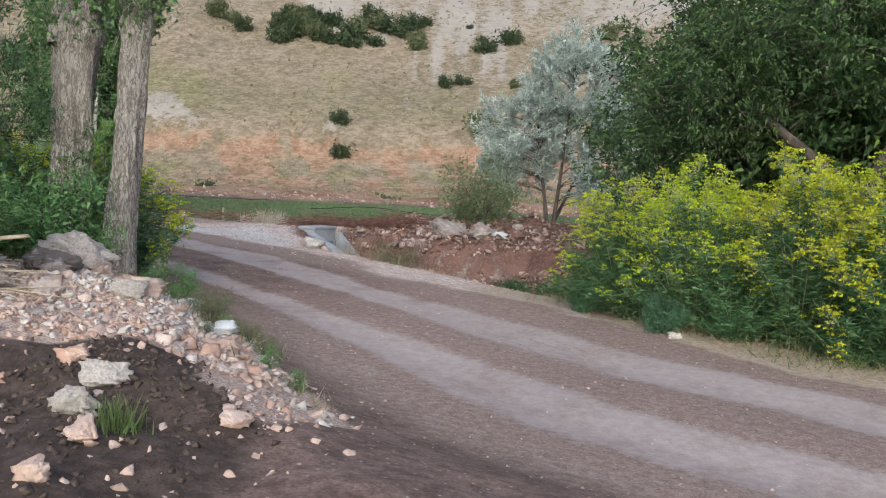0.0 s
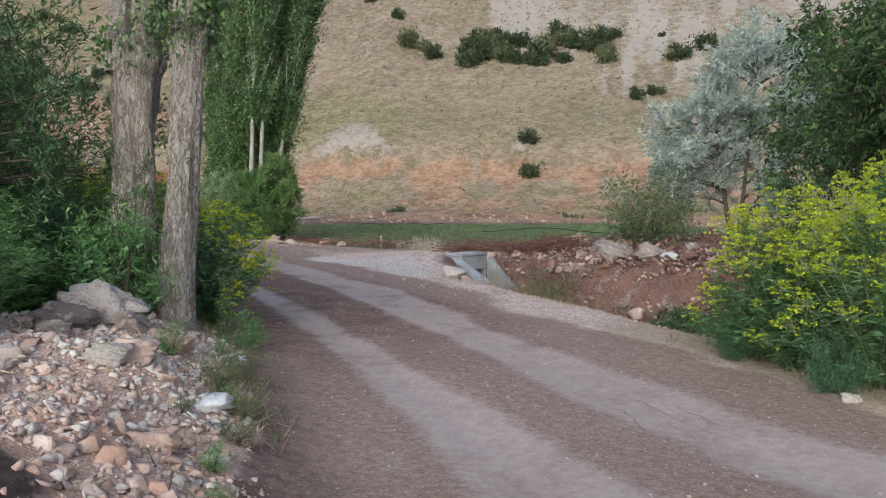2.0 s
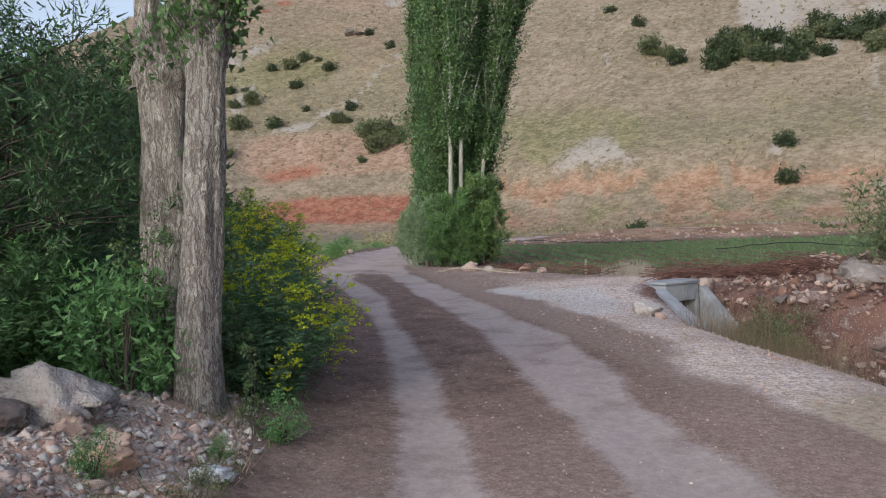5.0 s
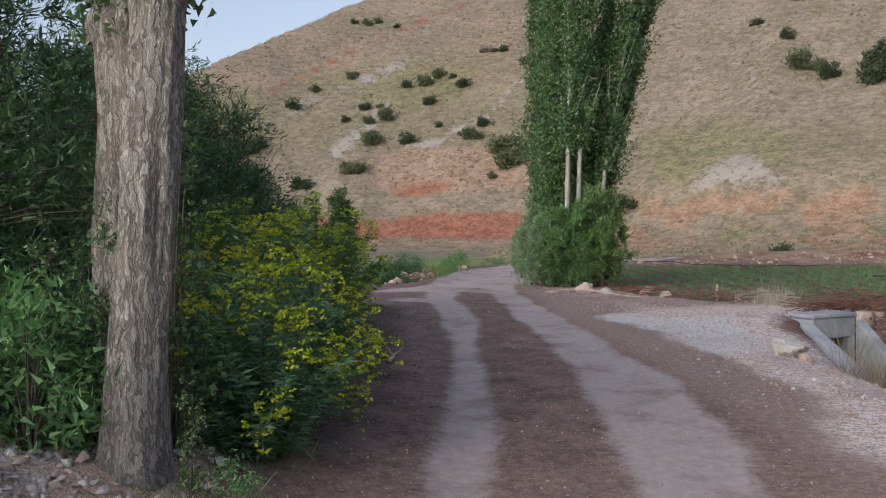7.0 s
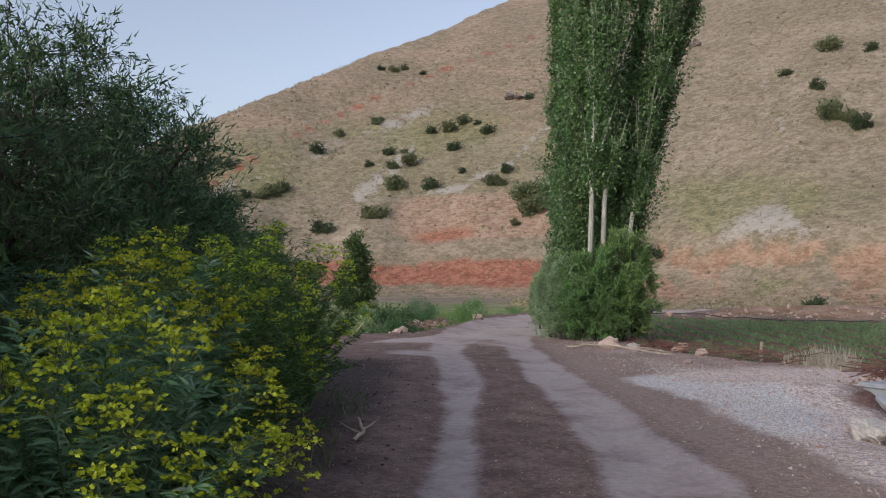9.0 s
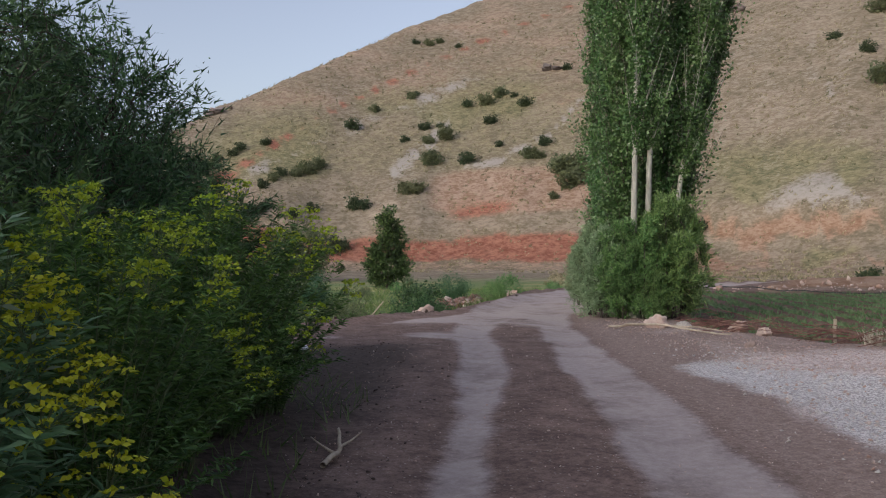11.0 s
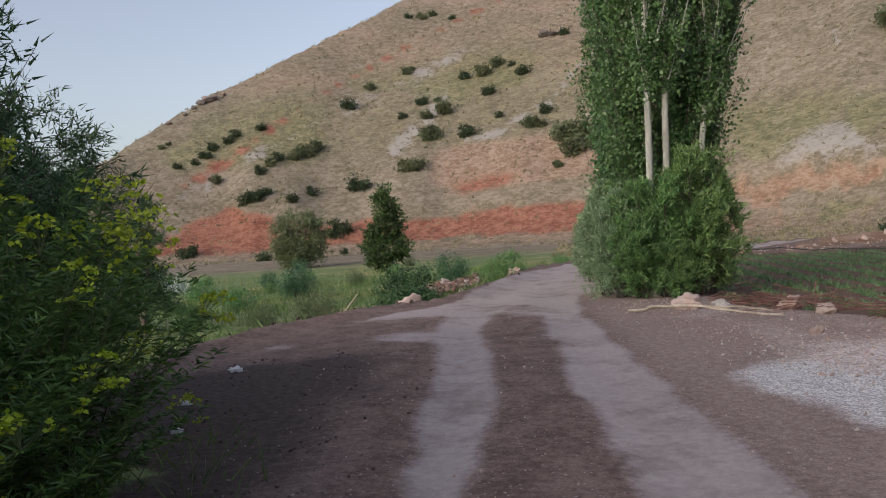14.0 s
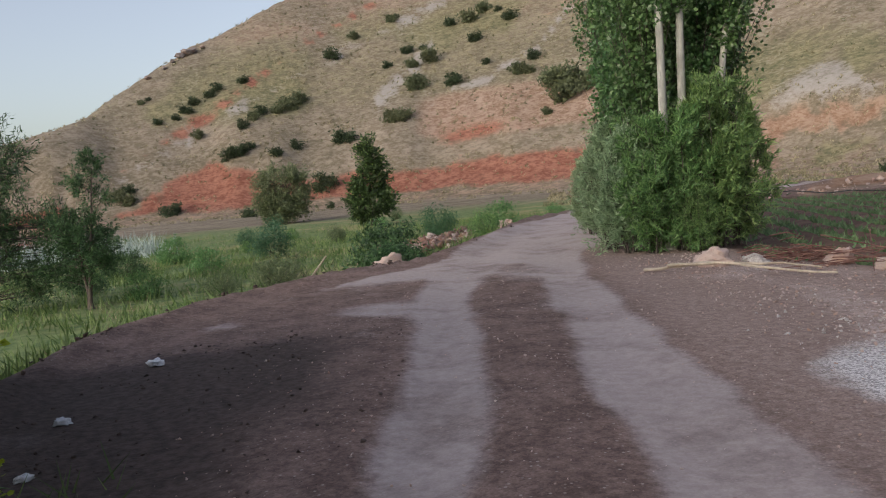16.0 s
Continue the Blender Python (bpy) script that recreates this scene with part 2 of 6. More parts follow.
def bump(nt, bsdf, h, strength, dist):
    b = nod(nt, "ShaderNodeBump", {"Height": h, "Strength": strength, "Distance": dist})
    nt.links.new(b.outputs[0], bsdf.inputs["Normal"])


def leaf_mat(name, dark, light, through=0.35, rough=0.55, third=None):
    m, nt, bsdf = new_mat(name)
    geo = nt.nodes.new("ShaderNodeNewGeometry")
    obj = nt.nodes.new("ShaderNodeObjectInfo")
    isl = geo.outputs["Random Per Island"]
    col = mixc(nt, isl, dark, light)
    if third:
        col = mixc(nt, ramp(nt, isl, 0.93, 0.97), col, third)
    pos = geo.outputs["Position"]
    patch = noise_at(nt, pos, 1.7, 3)
    hsv = nod(nt, "ShaderNodeHueSaturation", {"Hue": calc(nt, "ADD", 0.485, calc(nt, "MULTIPLY", obj.outputs["Random"], 0.03)), "Saturation": 1.0,
                                              "Value": calc(nt, "ADD", 0.7, calc(nt, "MULTIPLY", patch, 0.6)), "Color": col})
    nt.links.new(hsv.outputs[0], bsdf.inputs["Base Color"])
    bsdf.inputs["Roughness"].default_value = rough
    tr = nod(nt, "ShaderNodeBsdfTranslucent", {"Color": hsv.outputs[0]})
    mx = nod(nt, "ShaderNodeMixShader", {0: through, 1: bsdf.outputs[0], 2: tr.outputs[0]})
    nt.links.new(mx.outputs[0], nt.nodes["Material Output"].inputs[0])
    return m


def plain_mat(name, a, b, scale=6.0, rough=0.85, bumps=0.4, fine=60.0, metal=0.0, dist=0.01, stretch=None):
    m, nt, bsdf = new_mat(name)
    tc = nt.nodes.new("ShaderNodeTexCoord").outputs["Object"]
    if stretch:
        tc = nod(nt, "ShaderNodeMapping", {"Vector": tc, "Scale": stretch}).outputs[0]
    n1, n2 = noise_at(nt, tc, scale), noise_at(nt, tc, fine, 3)
    obj = nt.nodes.new("ShaderNodeObjectInfo").outputs["Random"]
    isl = nt.nodes.new("ShaderNodeNewGeometry").outputs["Random Per Island"]
    f = calc(nt, "ADD", ramp(nt, n1, 0.3, 0.7), calc(nt, "MULTIPLY", calc(nt, "SUBTRACT", n2, 0.5), 0.8))
    col = mixc(nt, f, a, b)
    vary = calc(nt, "ADD", 0.78, calc(nt, "ADD", calc(nt, "MULTIPLY", obj, 0.22), calc(nt, "MULTIPLY", isl, 0.22)))
    col = nod(nt, "ShaderNodeHueSaturation", {"Value": vary, "Color": col}).outputs[0]
    nt.links.new(col, bsdf.inputs["Base Color"])
    bsdf.inputs["Roughness"].default_value, bsdf.inputs["Metallic"].default_value = rough, metal
    bump(nt, bsdf, calc(nt, "ADD", n1, calc(nt, "MULTIPLY", n2, 0.4)), bumps, dist)
    return m


def stone_mat(name, main, warm, light, dark, deep=0.025):
    """Broken stone: each piece leans to one of four tints, with dusty patches and pits."""
    m, nt, bsdf = new_mat(name)
    tc = nt.nodes.new("ShaderNodeNewGeometry")
    pos, isl = tc.outputs["Position"], tc.outputs["Random Per Island"]
    obj = nt.nodes.new("ShaderNodeObjectInfo").outputs["Random"]
    pick = calc(nt, "FRACT", calc(nt, "ADD", isl, obj))
    n1, n2, n3 = noise_at(nt, pos, 9, 5, 0.6), noise_at(nt, pos, 45, 4, 0.65), noise_at(nt, pos, 1.1, 3)
    col = mixc(nt, calc(nt, "MULTIPLY", ramp(nt, pick, 0.35, 0.8), 0.9), main, light)
    col = mixc(nt, ramp(nt, calc(nt, "ADD", calc(nt, "MULTIPLY", pick, 0.4), n3), 0.72, 0.90), col, warm)
    col = mixc(nt, ramp(nt, pick, 0.17, 0.08), col, dark)
    col = mixc(nt, calc(nt, "MULTIPLY", ramp(nt, n1, 0.52, 0.70), 0.6), col, warm)
    col = mixc(nt, calc(nt, "MULTIPLY", ramp(nt, n2, 0.48, 0.34), 0.55), col, dark)
    col = mixc(nt, calc(nt, "MULTIPLY", ramp(nt, n1, 0.46, 0.34), 0.55), col, light)
    nt.links.new(col, bsdf.inputs["Base Color"])
    bsdf.inputs["Roughness"].default_value = 0.92
    bump(nt, bsdf, calc(nt, "ADD", n1, calc(nt, "MULTIPLY", n2, 0.5)), 0.7, deep)
    return m


def ground_mat():
    m, nt, bsdf = new_mat("earth")
    pos = nt.nodes.new("ShaderNodeNewGeometry").outputs["Position"]

    def att(name):
        return nod(nt, "ShaderNodeAttribute", attribute_name=name).outputs["Fac"]
    big, mid, small, grit = noise_at(nt, pos, 0.35, 5), noise_at(nt, pos, 2.2, 6, 0.6), noise_at(nt, pos, 13, 5, 0.65), noise_at(nt, pos, 70, 3, 0.6)
    far = noise_at(nt, pos, 0.06, 8, 0.62)

    def cells(scale):
        v = nod(nt, "ShaderNodeTexVoronoi", {"Vector": pos, "Scale": scale})
        return calc(nt, "ADD", v.outputs["Color"], 0.0), v.outputs["Distance"]
    peb, pd = cells(34.0)
    bead, bd = cells(80.0)
    tuft = noise_at(nt, pos, 0.55, 6, 0.7)

    def edge(name, amp=0.5, lo=-0.12, hi=0.12, by=None):
        v = calc(nt, "ADD", att(name), calc(nt, "MULTIPLY", calc(nt, "SUBTRACT", by or mid, 0.5), amp))
        return ramp(nt, v, lo, hi)
    # loose brown soil of the roadway
    soil = mixc(nt, ramp(nt, calc(nt, "ADD", calc(nt, "MULTIPLY", mid, 0.5), calc(nt, "MULTIPLY", small, 0.5)), 0.36, 0.64), (0.118, 0.077, 0.066), (0.26, 0.180, 0.157))
    soil = mixc(nt, calc(nt, "MULTIPLY", att("dry"), 0.9), soil, mixc(nt, ramp(nt, small, 0.3, 0.7), (0.245, 0.175, 0.153), (0.36, 0.272, 0.240)))
    soil = nod(nt, "ShaderNodeHueSaturation", {"Value": calc(nt, "ADD", 0.72, calc(nt, "MULTIPLY", bead, 0.56)), "Color": soil}).outputs[0]
    soil = mixc(nt, calc(nt, "MULTIPLY", ramp(nt, peb, 0.77, 0.80), calc(nt, "SUBTRACT", 1.0, ramp(nt, pd, 0.15, 0.4))), soil, (0.40, 0.34, 0.31))
    black = mixc(nt, ramp(nt, small, 0.3, 0.7), (0.046, 0.033, 0.029), (0.105, 0.077, 0.067))
    patchy_b = noise_at(nt, pos, 1.3, 5, 0.6)
    col = mixc(nt, edge("black", 1.0, 0.08, 0.72, patchy_b), soil, black)
    packed = mixc(nt, ramp(nt, small, 0.25, 0.75), (0.365, 0.302, 0.295), (0.455, 0.39, 0.38))
    packed = nod(nt, "ShaderNodeHueSaturation", {"Value": calc(nt, "ADD", 0.92, calc(nt, "MULTIPLY", bead, 0.16)), "Color": packed}).outputs[0]
    patchy = noise_at(nt, pos, 0.9, 6, 0.58)
    rut_f = calc(nt, "MULTIPLY", edge("rut", 0.34, -0.12, 0.06, calc(nt, "ADD", calc(nt, "MULTIPLY", patchy, 0.65), calc(nt, "MULTIPLY", small, 0.35))), calc(nt, "ADD", 0.50, calc(nt, "MULTIPLY", ramp(nt, calc(nt, "ADD", calc(nt, "MULTIPLY", patchy, 0.6), calc(nt, "MULTIPLY", mid, 0.4)), 0.36, 0.54), 0.5)))
    col = mixc(nt, rut_f, col, packed)
    pale = mixc(nt, ramp(nt, calc(nt, "ADD", calc(nt, "MULTIPLY", peb, 0.22), calc(nt, "ADD", calc(nt, "MULTIPLY", bead, 0.28), calc(nt, "MULTIPLY", small, 0.5))), 0.40, 0.58), (0.36, 0.285, 0.26), (0.80, 0.70, 0.68))
    pale = mixc(nt, calc(nt, "MULTIPLY", ramp(nt, mid, 0.56, 0.66), 0.45), pale, (0.34, 0.26, 0.225))
    pale = mixc(nt, calc(nt, "MULTIPLY", ramp(nt, noise_at(nt, pos, 0.75, 6, 0.62), 0.54, 0.66), 0.5), pale, mixc(nt, ramp(nt, bead, 0.3, 0.7), (0.20, 0.14, 0.118), (0.46, 0.36, 0.32)))
    col = mixc(nt, calc(nt, "MULTIPLY", edge("apron", 1.1, 0.12, 0.75, patchy), 0.92), col, pale)
    chalk = mixc(nt, ramp(nt, calc(nt, "ADD", calc(nt, "MULTIPLY", peb, 0.3), calc(nt, "MULTIPLY", bead, 0.7)), 0.38, 0.60), (0.34, 0.315, 0.315), (0.76, 0.725, 0.72))
    col = mixc(nt, edge("chalk", 1.0, 0.36, 0.70, patchy_b), col, chalk)
    pink = mixc(nt, ramp(nt, mid, 0.40, 0.60), mixc(nt, ramp(nt, bead, 0.35, 0.65), (0.37, 0.235, 0.18), (0.52, 0.36, 0.29)), mixc(nt, ramp(nt, bead, 0.35, 0.6), (0.36, 0.265, 0.225), (0.58, 0.46, 0.405)))
    col = mixc(nt, edge("rubble", 0.8, 0.3, 0.6), col, pink)
    spoil = mixc(nt, ramp(nt, mid, 0.35, 0.65), (0.085, 0.042, 0.035), (0.20, 0.115, 0.095))
    spoil = mixc(nt, calc(nt, "MULTIPLY", ramp(nt, bead, 0.80, 0.86), 0.75), spoil, mixc(nt, peb, (0.28, 0.19, 0.16), (0.58, 0.48, 0.44)))
    col = mixc(nt, edge("spoil", 0.7, 0.3, 0.6), col, spoil)
    straw = mixc(nt, ramp(nt, small, 0.3, 0.7), (0.30, 0.235, 0.18), (0.55, 0.455, 0.36))
    straw = mixc(nt, calc(nt, "MULTIPLY", ramp(nt, peb, 0.55, 0.65), 0.6), straw, (0.50, 0.43, 0.39))
    col = mixc(nt, edge("straw", 0.8, 0.35, 0.65), col, straw)
    grass = mixc(nt, ramp(nt, mid, 0.3, 0.7), (0.090, 0.150, 0.055), (0.24, 0.29, 0.12))
    grass = mixc(nt, ramp(nt, noise_at(nt, pos, 0.22, 4), 0.5, 0.62), grass, mixc(nt, mid, (0.22, 0.21, 0.09), (0.38, 0.34, 0.17)))
    col = mixc(nt, edge("meadow", 0.8, 0.3, 0.6), col, grass)
    tilth = mixc(nt, ramp(nt, mid, 0.3, 0.7), (0.105, 0.060, 0.045), (0.18, 0.115, 0.09))
    col = mixc(nt, edge("field", 0.2, -0.1, 0.1), col, tilth)
    # dry slope: tan grass, paler scree, red earth
    flat = nod(nt, "ShaderNodeMapping", {"Vector": pos, "Scale": (1.0, 1.0, 2.0)}).outputs[0]
    fine = noise_at(nt, flat, 1.3, 6, 0.75)
    terrace = noise_at(nt, nod(nt, "ShaderNodeMapping", {"Vector": pos, "Scale": (0.16, 0.16, 1.5)}).outputs[0], 1.0, 5, 0.65)
    speck = calc(nt, "ADD", calc(nt, "MULTIPLY", tuft, 0.44), calc(nt, "ADD", calc(nt, "MULTIPLY", fine, 0.49), calc(nt, "MULTIPLY", terrace, 0.07)))
    tan = mixc(nt, ramp(nt, speck, 0.41, 0.59), (0.158, 0.128, 0.086), (0.305, 0.254, 0.194))
    tan = mixc(nt, calc(nt, "MULTIPLY", ramp(nt, far, 0.45, 0.65), 0.6), tan, mixc(nt, ramp(nt, speck, 0.4, 0.6), (0.25, 0.192, 0.14), (0.405, 0.338, 0.274)))
    tan = mixc(nt, calc(nt, "MULTIPLY", edge("rosy", 0.9, 0.3, 0.8, far), 0.7), tan, mixc(nt, ramp(nt, speck, 0.40, 0.60), (0.24, 0.135, 0.09), (0.45, 0.315, 0.245)))
    tan = mixc(nt, calc(nt, "MULTIPLY", edge("sage", 1.0, 0.3, 0.8, tuft), 0.8), tan, mixc(nt, ramp(nt, speck, 0.40, 0.60), (0.105, 0.115, 0.05), (0.30, 0.265, 0.15)))
    tan = mixc(nt, edge("scree", 2.0, 0.35, 0.80, speck), tan, mixc(nt, mid, (0.285, 0.255, 0.232), (0.43, 0.395, 0.37)))
    red = mixc(nt, ramp(nt, speck, 0.40, 0.60), (0.185, 0.066, 0.043), (0.38, 0.175, 0.122))
    tan = mixc(nt, edge("red", 3.0, 0.30, 0.75, calc(nt, "ADD", calc(nt, "MULTIPLY", far, 0.55), calc(nt, "MULTIPLY", speck, 0.45))), tan, red)
    orange = mixc(nt, ramp(nt, speck, 0.40, 0.60), (0.225, 0.122, 0.076), (0.385, 0.27, 0.20))
    tan = mixc(nt, edge("orange", 2.4, 0.35, 0.75, speck), tan, orange)
    col = mixc(nt, att("slope"), col, tan)
    col = nod(nt, "ShaderNodeHueSaturation", {"Value": calc(nt, "ADD", 0.8, calc(nt, "MULTIPLY", big, 0.4)), "Color": col}).outputs[0]
    nt.links.new(col, bsdf.inputs["Base Color"])
    bsdf.inputs["Roughness"].default_value = 0.92
    bsdf.inputs["Specular IOR Level"].default_value = 0.25
    h = calc(nt, "ADD", calc(nt, "MULTIPLY", small, 0.5), calc(nt, "ADD", calc(nt, "MULTIPLY", bd, -0.10), calc(nt, "MULTIPLY", pd, -0.22)))
    near_b = nod(nt, "ShaderNodeBump", {"Height": h, "Strength": calc(nt, "SUBTRACT", 0.6, calc(nt, "MULTIPLY", rut_f, 0.42)), "Distance": 0.03})
    fleece = calc(nt, "ADD", calc(nt, "MULTIPLY", speck, 1.6), calc(nt, "MULTIPLY", mid, 0.3))
    far_b = nod(nt, "ShaderNodeBump", {"Height": fleece, "Strength": calc(nt, "MULTIPLY", att("slope"), 0.28), "Distance": 0.8, "Normal": near_b.outputs[0]})
    nt.links.new(far_b.outputs[0], bsdf.inputs["Normal"])
    return m


def bark_mat():
    m, nt, bsdf = new_mat("poplar_bark")
    tc = nt.nodes.new("ShaderNodeTexCoord").outputs["Object"]
    warp = nod(nt, "ShaderNodeTexNoise", {"Vector": tc, "Scale": 7.0, "Detail": 4.0}).outputs["Color"]
    shift = nod(nt, "ShaderNodeVectorMath", {0: warp, 1: (0.10, 0.10, 0.22)}, operation="MULTIPLY").outputs[0]
    base = nod(nt, "ShaderNodeVectorMath", {0: tc, 1: shift}, operation="ADD").outputs[0]
    long = nod(nt, "ShaderNodeMapping", {"Vector": base, "Scale": (1.0, 1.0, 0.24)}).outputs[0]
    fib = noise_at(nt, nod(nt, "ShaderNodeMapping", {"Vector": base, "Scale": (24, 24, 4.6)}).outputs[0], 1.0, 3, 0.55)
    fib2 = noise_at(nt, nod(nt, "ShaderNodeMapping", {"Vector": base, "Scale": (80, 80, 13)}).outputs[0], 1.0, 3, 0.6)
    n1, n2 = noise_at(nt, tc, 3.0, 4), noise_at(nt, tc, 60, 4)
    cut1 = ramp(nt, calc(nt, "ABSOLUTE", calc(nt, "SUBTRACT", fib, 0.5)), 0.0, 0.085)
    cut2 = ramp(nt, calc(nt, "ABSOLUTE", calc(nt, "SUBTRACT", fib2, 0.5)), 0.0, 0.10)
    crack = calc(nt, "MULTIPLY", calc(nt, "ADD", 0.12, calc(nt, "MULTIPLY", cut1, 0.88)), calc(nt, "ADD", 0.5, calc(nt, "MULTIPLY", cut2, 0.5)))
    ridge_ = mixc(nt, n2, (0.40, 0.37, 0.345), (0.60, 0.565, 0.535))
    col = mixc(nt, crack, (0.135, 0.110, 0.098), ridge_)
    col = mixc(nt, calc(nt, "MULTIPLY", ramp(nt, n1, 0.54, 0.7), 0.4), col, (0.17, 0.13, 0.11))
    nt.links.new(col, bsdf.inputs["Base Color"])
    bsdf.inputs["Roughness"].default_value = 0.9
    bump(nt, bsdf, calc(nt, "ADD", crack, calc(nt, "MULTIPLY", n2, 0.25)), 0.9, 0.02)
    return m


M_GROUND = ground_mat()
M_BARK = bark_mat()
M_BARK_PALE = plain_mat("pale_bark", (0.23, 0.225, 0.20), (0.42, 0.41, 0.375), 7, 0.8, 0.5, 40, 0, 0.01, (1, 1, 0.3))
M_BARK_DARK = plain_mat("dark_bark", (0.05, 0.04, 0.035), (0.13, 0.105, 0.09), 9, 0.9, 0.8, 50, 0, 0.02, (1, 1, 0.3))
M_STEM = plain_mat("green_stem", (0.20, 0.24, 0.11), (0.38, 0.40, 0.23), 9, 0.6, 0.2)
M_SHRUB = leaf_mat("shrub_leaf", (0.036, 0.098, 0.050), (0.100, 0.215, 0.110), 0.22, 0.5)
M_SHRUB_N = leaf_mat("grey_green_shrub_leaf", (0.070, 0.165, 0.085), (0.20, 0.36, 0.20), 0.3, 0.5, (0.33, 0.43, 0.33))
M_SHRUB_G = leaf_mat("green_shrub_leaf", (0.046, 0.118, 0.048), (0.130, 0.260, 0.110), 0.25, 0.5)
M_SHRUB_L = leaf_mat("fresh_leaf", (0.070, 0.170, 0.055), (0.21, 0.38, 0.14), 0.35, 0.5)
M_FLOWER = leaf_mat("yellow_flower", (0.34, 0.435, 0.02), (0.58, 0.64, 0.045), 0.35, 0.6)
M_WILLOW = leaf_mat("willow_leaf", (0.022, 0.060, 0.023), (0.108, 0.205, 0.082), 0.27, 0.5)
M_POPLAR = leaf_mat("poplar_leaf", (0.046, 0.112, 0.035), (0.155, 0.268, 0.098), 0.3, 0.42, (0.26, 0.335, 0.21))
M_SILVER = leaf_mat("silver_leaf", (0.27, 0.345, 0.325), (0.57, 0.645, 0.615), 0.2, 0.55)
M_SAGE = leaf_mat("sage_leaf", (0.140, 0.220, 0.115), (0.33, 0.45, 0.265), 0.25, 0.5)
M_OSIER = leaf_mat("osier_leaf", (0.080, 0.172, 0.055), (0.26, 0.405, 0.145), 0.32, 0.45)
M_LIME = leaf_mat("lime_shrub_leaf", (0.030, 0.085, 0.022), (0.135, 0.265, 0.065), 0.28, 0.5)
M_LIME_FLOWER = leaf_mat("lime_flower", (0.27, 0.38, 0.025), (0.48, 0.57, 0.05), 0.35, 0.6)
# darker copy of M_STEM: shade on the left-hand stalks put into the colour
M_STEM_SHADED = plain_mat("shaded_green_stem", (0.07, 0.11, 0.045), (0.15, 0.19, 0.09), 9, 0.6, 0.2)
M_WILLOW_G = leaf_mat("green_willow_leaf", (0.024, 0.056, 0.018), (0.095, 0.168, 0.056), 0.3, 0.5, (0.19, 0.31, 0.08))
M_BUSH = leaf_mat("slope_bush_leaf", (0.022, 0.042, 0.016), (0.07, 0.10, 0.045), 0.2, 0.6)
M_OLIVE = leaf_mat("olive_leaf", (0.095, 0.130, 0.060), (0.205, 0.250, 0.130), 0.25, 0.55)
M_BUSH_L = leaf_mat("slope_sage_leaf", (0.075, 0.095, 0.045), (0.15, 0.17, 0.085), 0.2, 0.6)
M_SCRUB = leaf_mat("slope_scrub_leaf", (0.10, 0.11, 0.055), (0.24, 0.22, 0.125), 0.2, 0.7)
M_TUSSOCK = leaf_mat("tussock", (0.19, 0.16, 0.09), (0.46, 0.385, 0.26), 0.2, 0.7)
M_GRASS = leaf_mat("green_grass", (0.06, 0.11, 0.03), (0.20, 0.26, 0.10), 0.3, 0.6)
M_MEADOW = leaf_mat("meadow_blade", (0.075, 0.145, 0.040), (0.235, 0.320, 0.115), 0.3, 0.6)
M_WITHERED = leaf_mat("withered_stalk", (0.34, 0.31, 0.25), (0.62, 0.57, 0.48), 0.2, 0.7)
M_STRAW = leaf_mat("straw", (0.27, 0.21, 0.13), (0.50, 0.42, 0.29), 0.2, 0.7)
M_CROP = leaf_mat("crop_leaf", (0.085, 0.165, 0.070), (0.185, 0.290, 0.135), 0.25, 0.5)
M_DRYSTALK = leaf_mat("brown_dry_grass", (0.17, 0.125, 0.085), (0.34, 0.265, 0.185), 0.2, 0.7)
M_TWIG = plain_mat("red_twig", (0.12, 0.05, 0.042), (0.28, 0.15, 0.12), 8, 0.8, 0.2)
M_WOOD = plain_mat("bleached_wood", (0.35, 0.29, 0.22), (0.55, 0.47, 0.38), 5, 0.8, 0.5, 40, 0, 0.01, (1, 1, 0.2))
M_STONE = stone_mat("pink_stone", (0.54, 0.405, 0.355), (0.50, 0.320, 0.250), (0.64, 0.545, 0.505), (0.38, 0.280, 0.245))
M_CRAG = stone_mat("dark_crag", (0.21, 0.175, 0.17), (0.22, 0.15, 0.13), (0.32, 0.28, 0.27), (0.09, 0.075, 0.075), 0.10)
M_STONE_G = stone_mat("grey_rock", (0.36, 0.320, 0.31), (0.31, 0.205, 0.18), (0.56, 0.52, 0.51), (0.18, 0.150, 0.14), 0.10)
M_STONE_W = plain_mat("pale_stone", (0.42, 0.375, 0.35), (0.64, 0.60, 0.575), 7, 0.9, 0.7, 50, 0, 0.02)
M_STONE_R = stone_mat("red_stone", (0.20, 0.115, 0.092), (0.27, 0.145, 0.105), (0.56, 0.46, 0.42), (0.135, 0.085, 0.07))
M_CLOD = plain_mat("soil_clod", (0.055, 0.039, 0.033), (0.135, 0.098, 0.083), 10, 0.95, 0.8, 60, 0, 0.02)
M_CONCRETE = plain_mat("concrete", (0.22, 0.235, 0.265), (0.34, 0.36, 0.395), 2.5, 0.85, 0.3, 40, 0, 0.01)
M_PLASTIC = plain_mat("white_plastic", (0.62, 0.64, 0.68), (0.80, 0.81, 0.83), 8, 0.35, 0.5, 30, 0, 0.02)
M_BLACK = plain_mat("black_pipe", (0.015, 0.015, 0.016), (0.03, 0.03, 0.03), 8, 0.45, 0.1)
M_YELLOW = plain_mat("ochre_stone", (0.55, 0.36, 0.14), (0.66, 0.47, 0.22), 8, 0.8, 0.4)

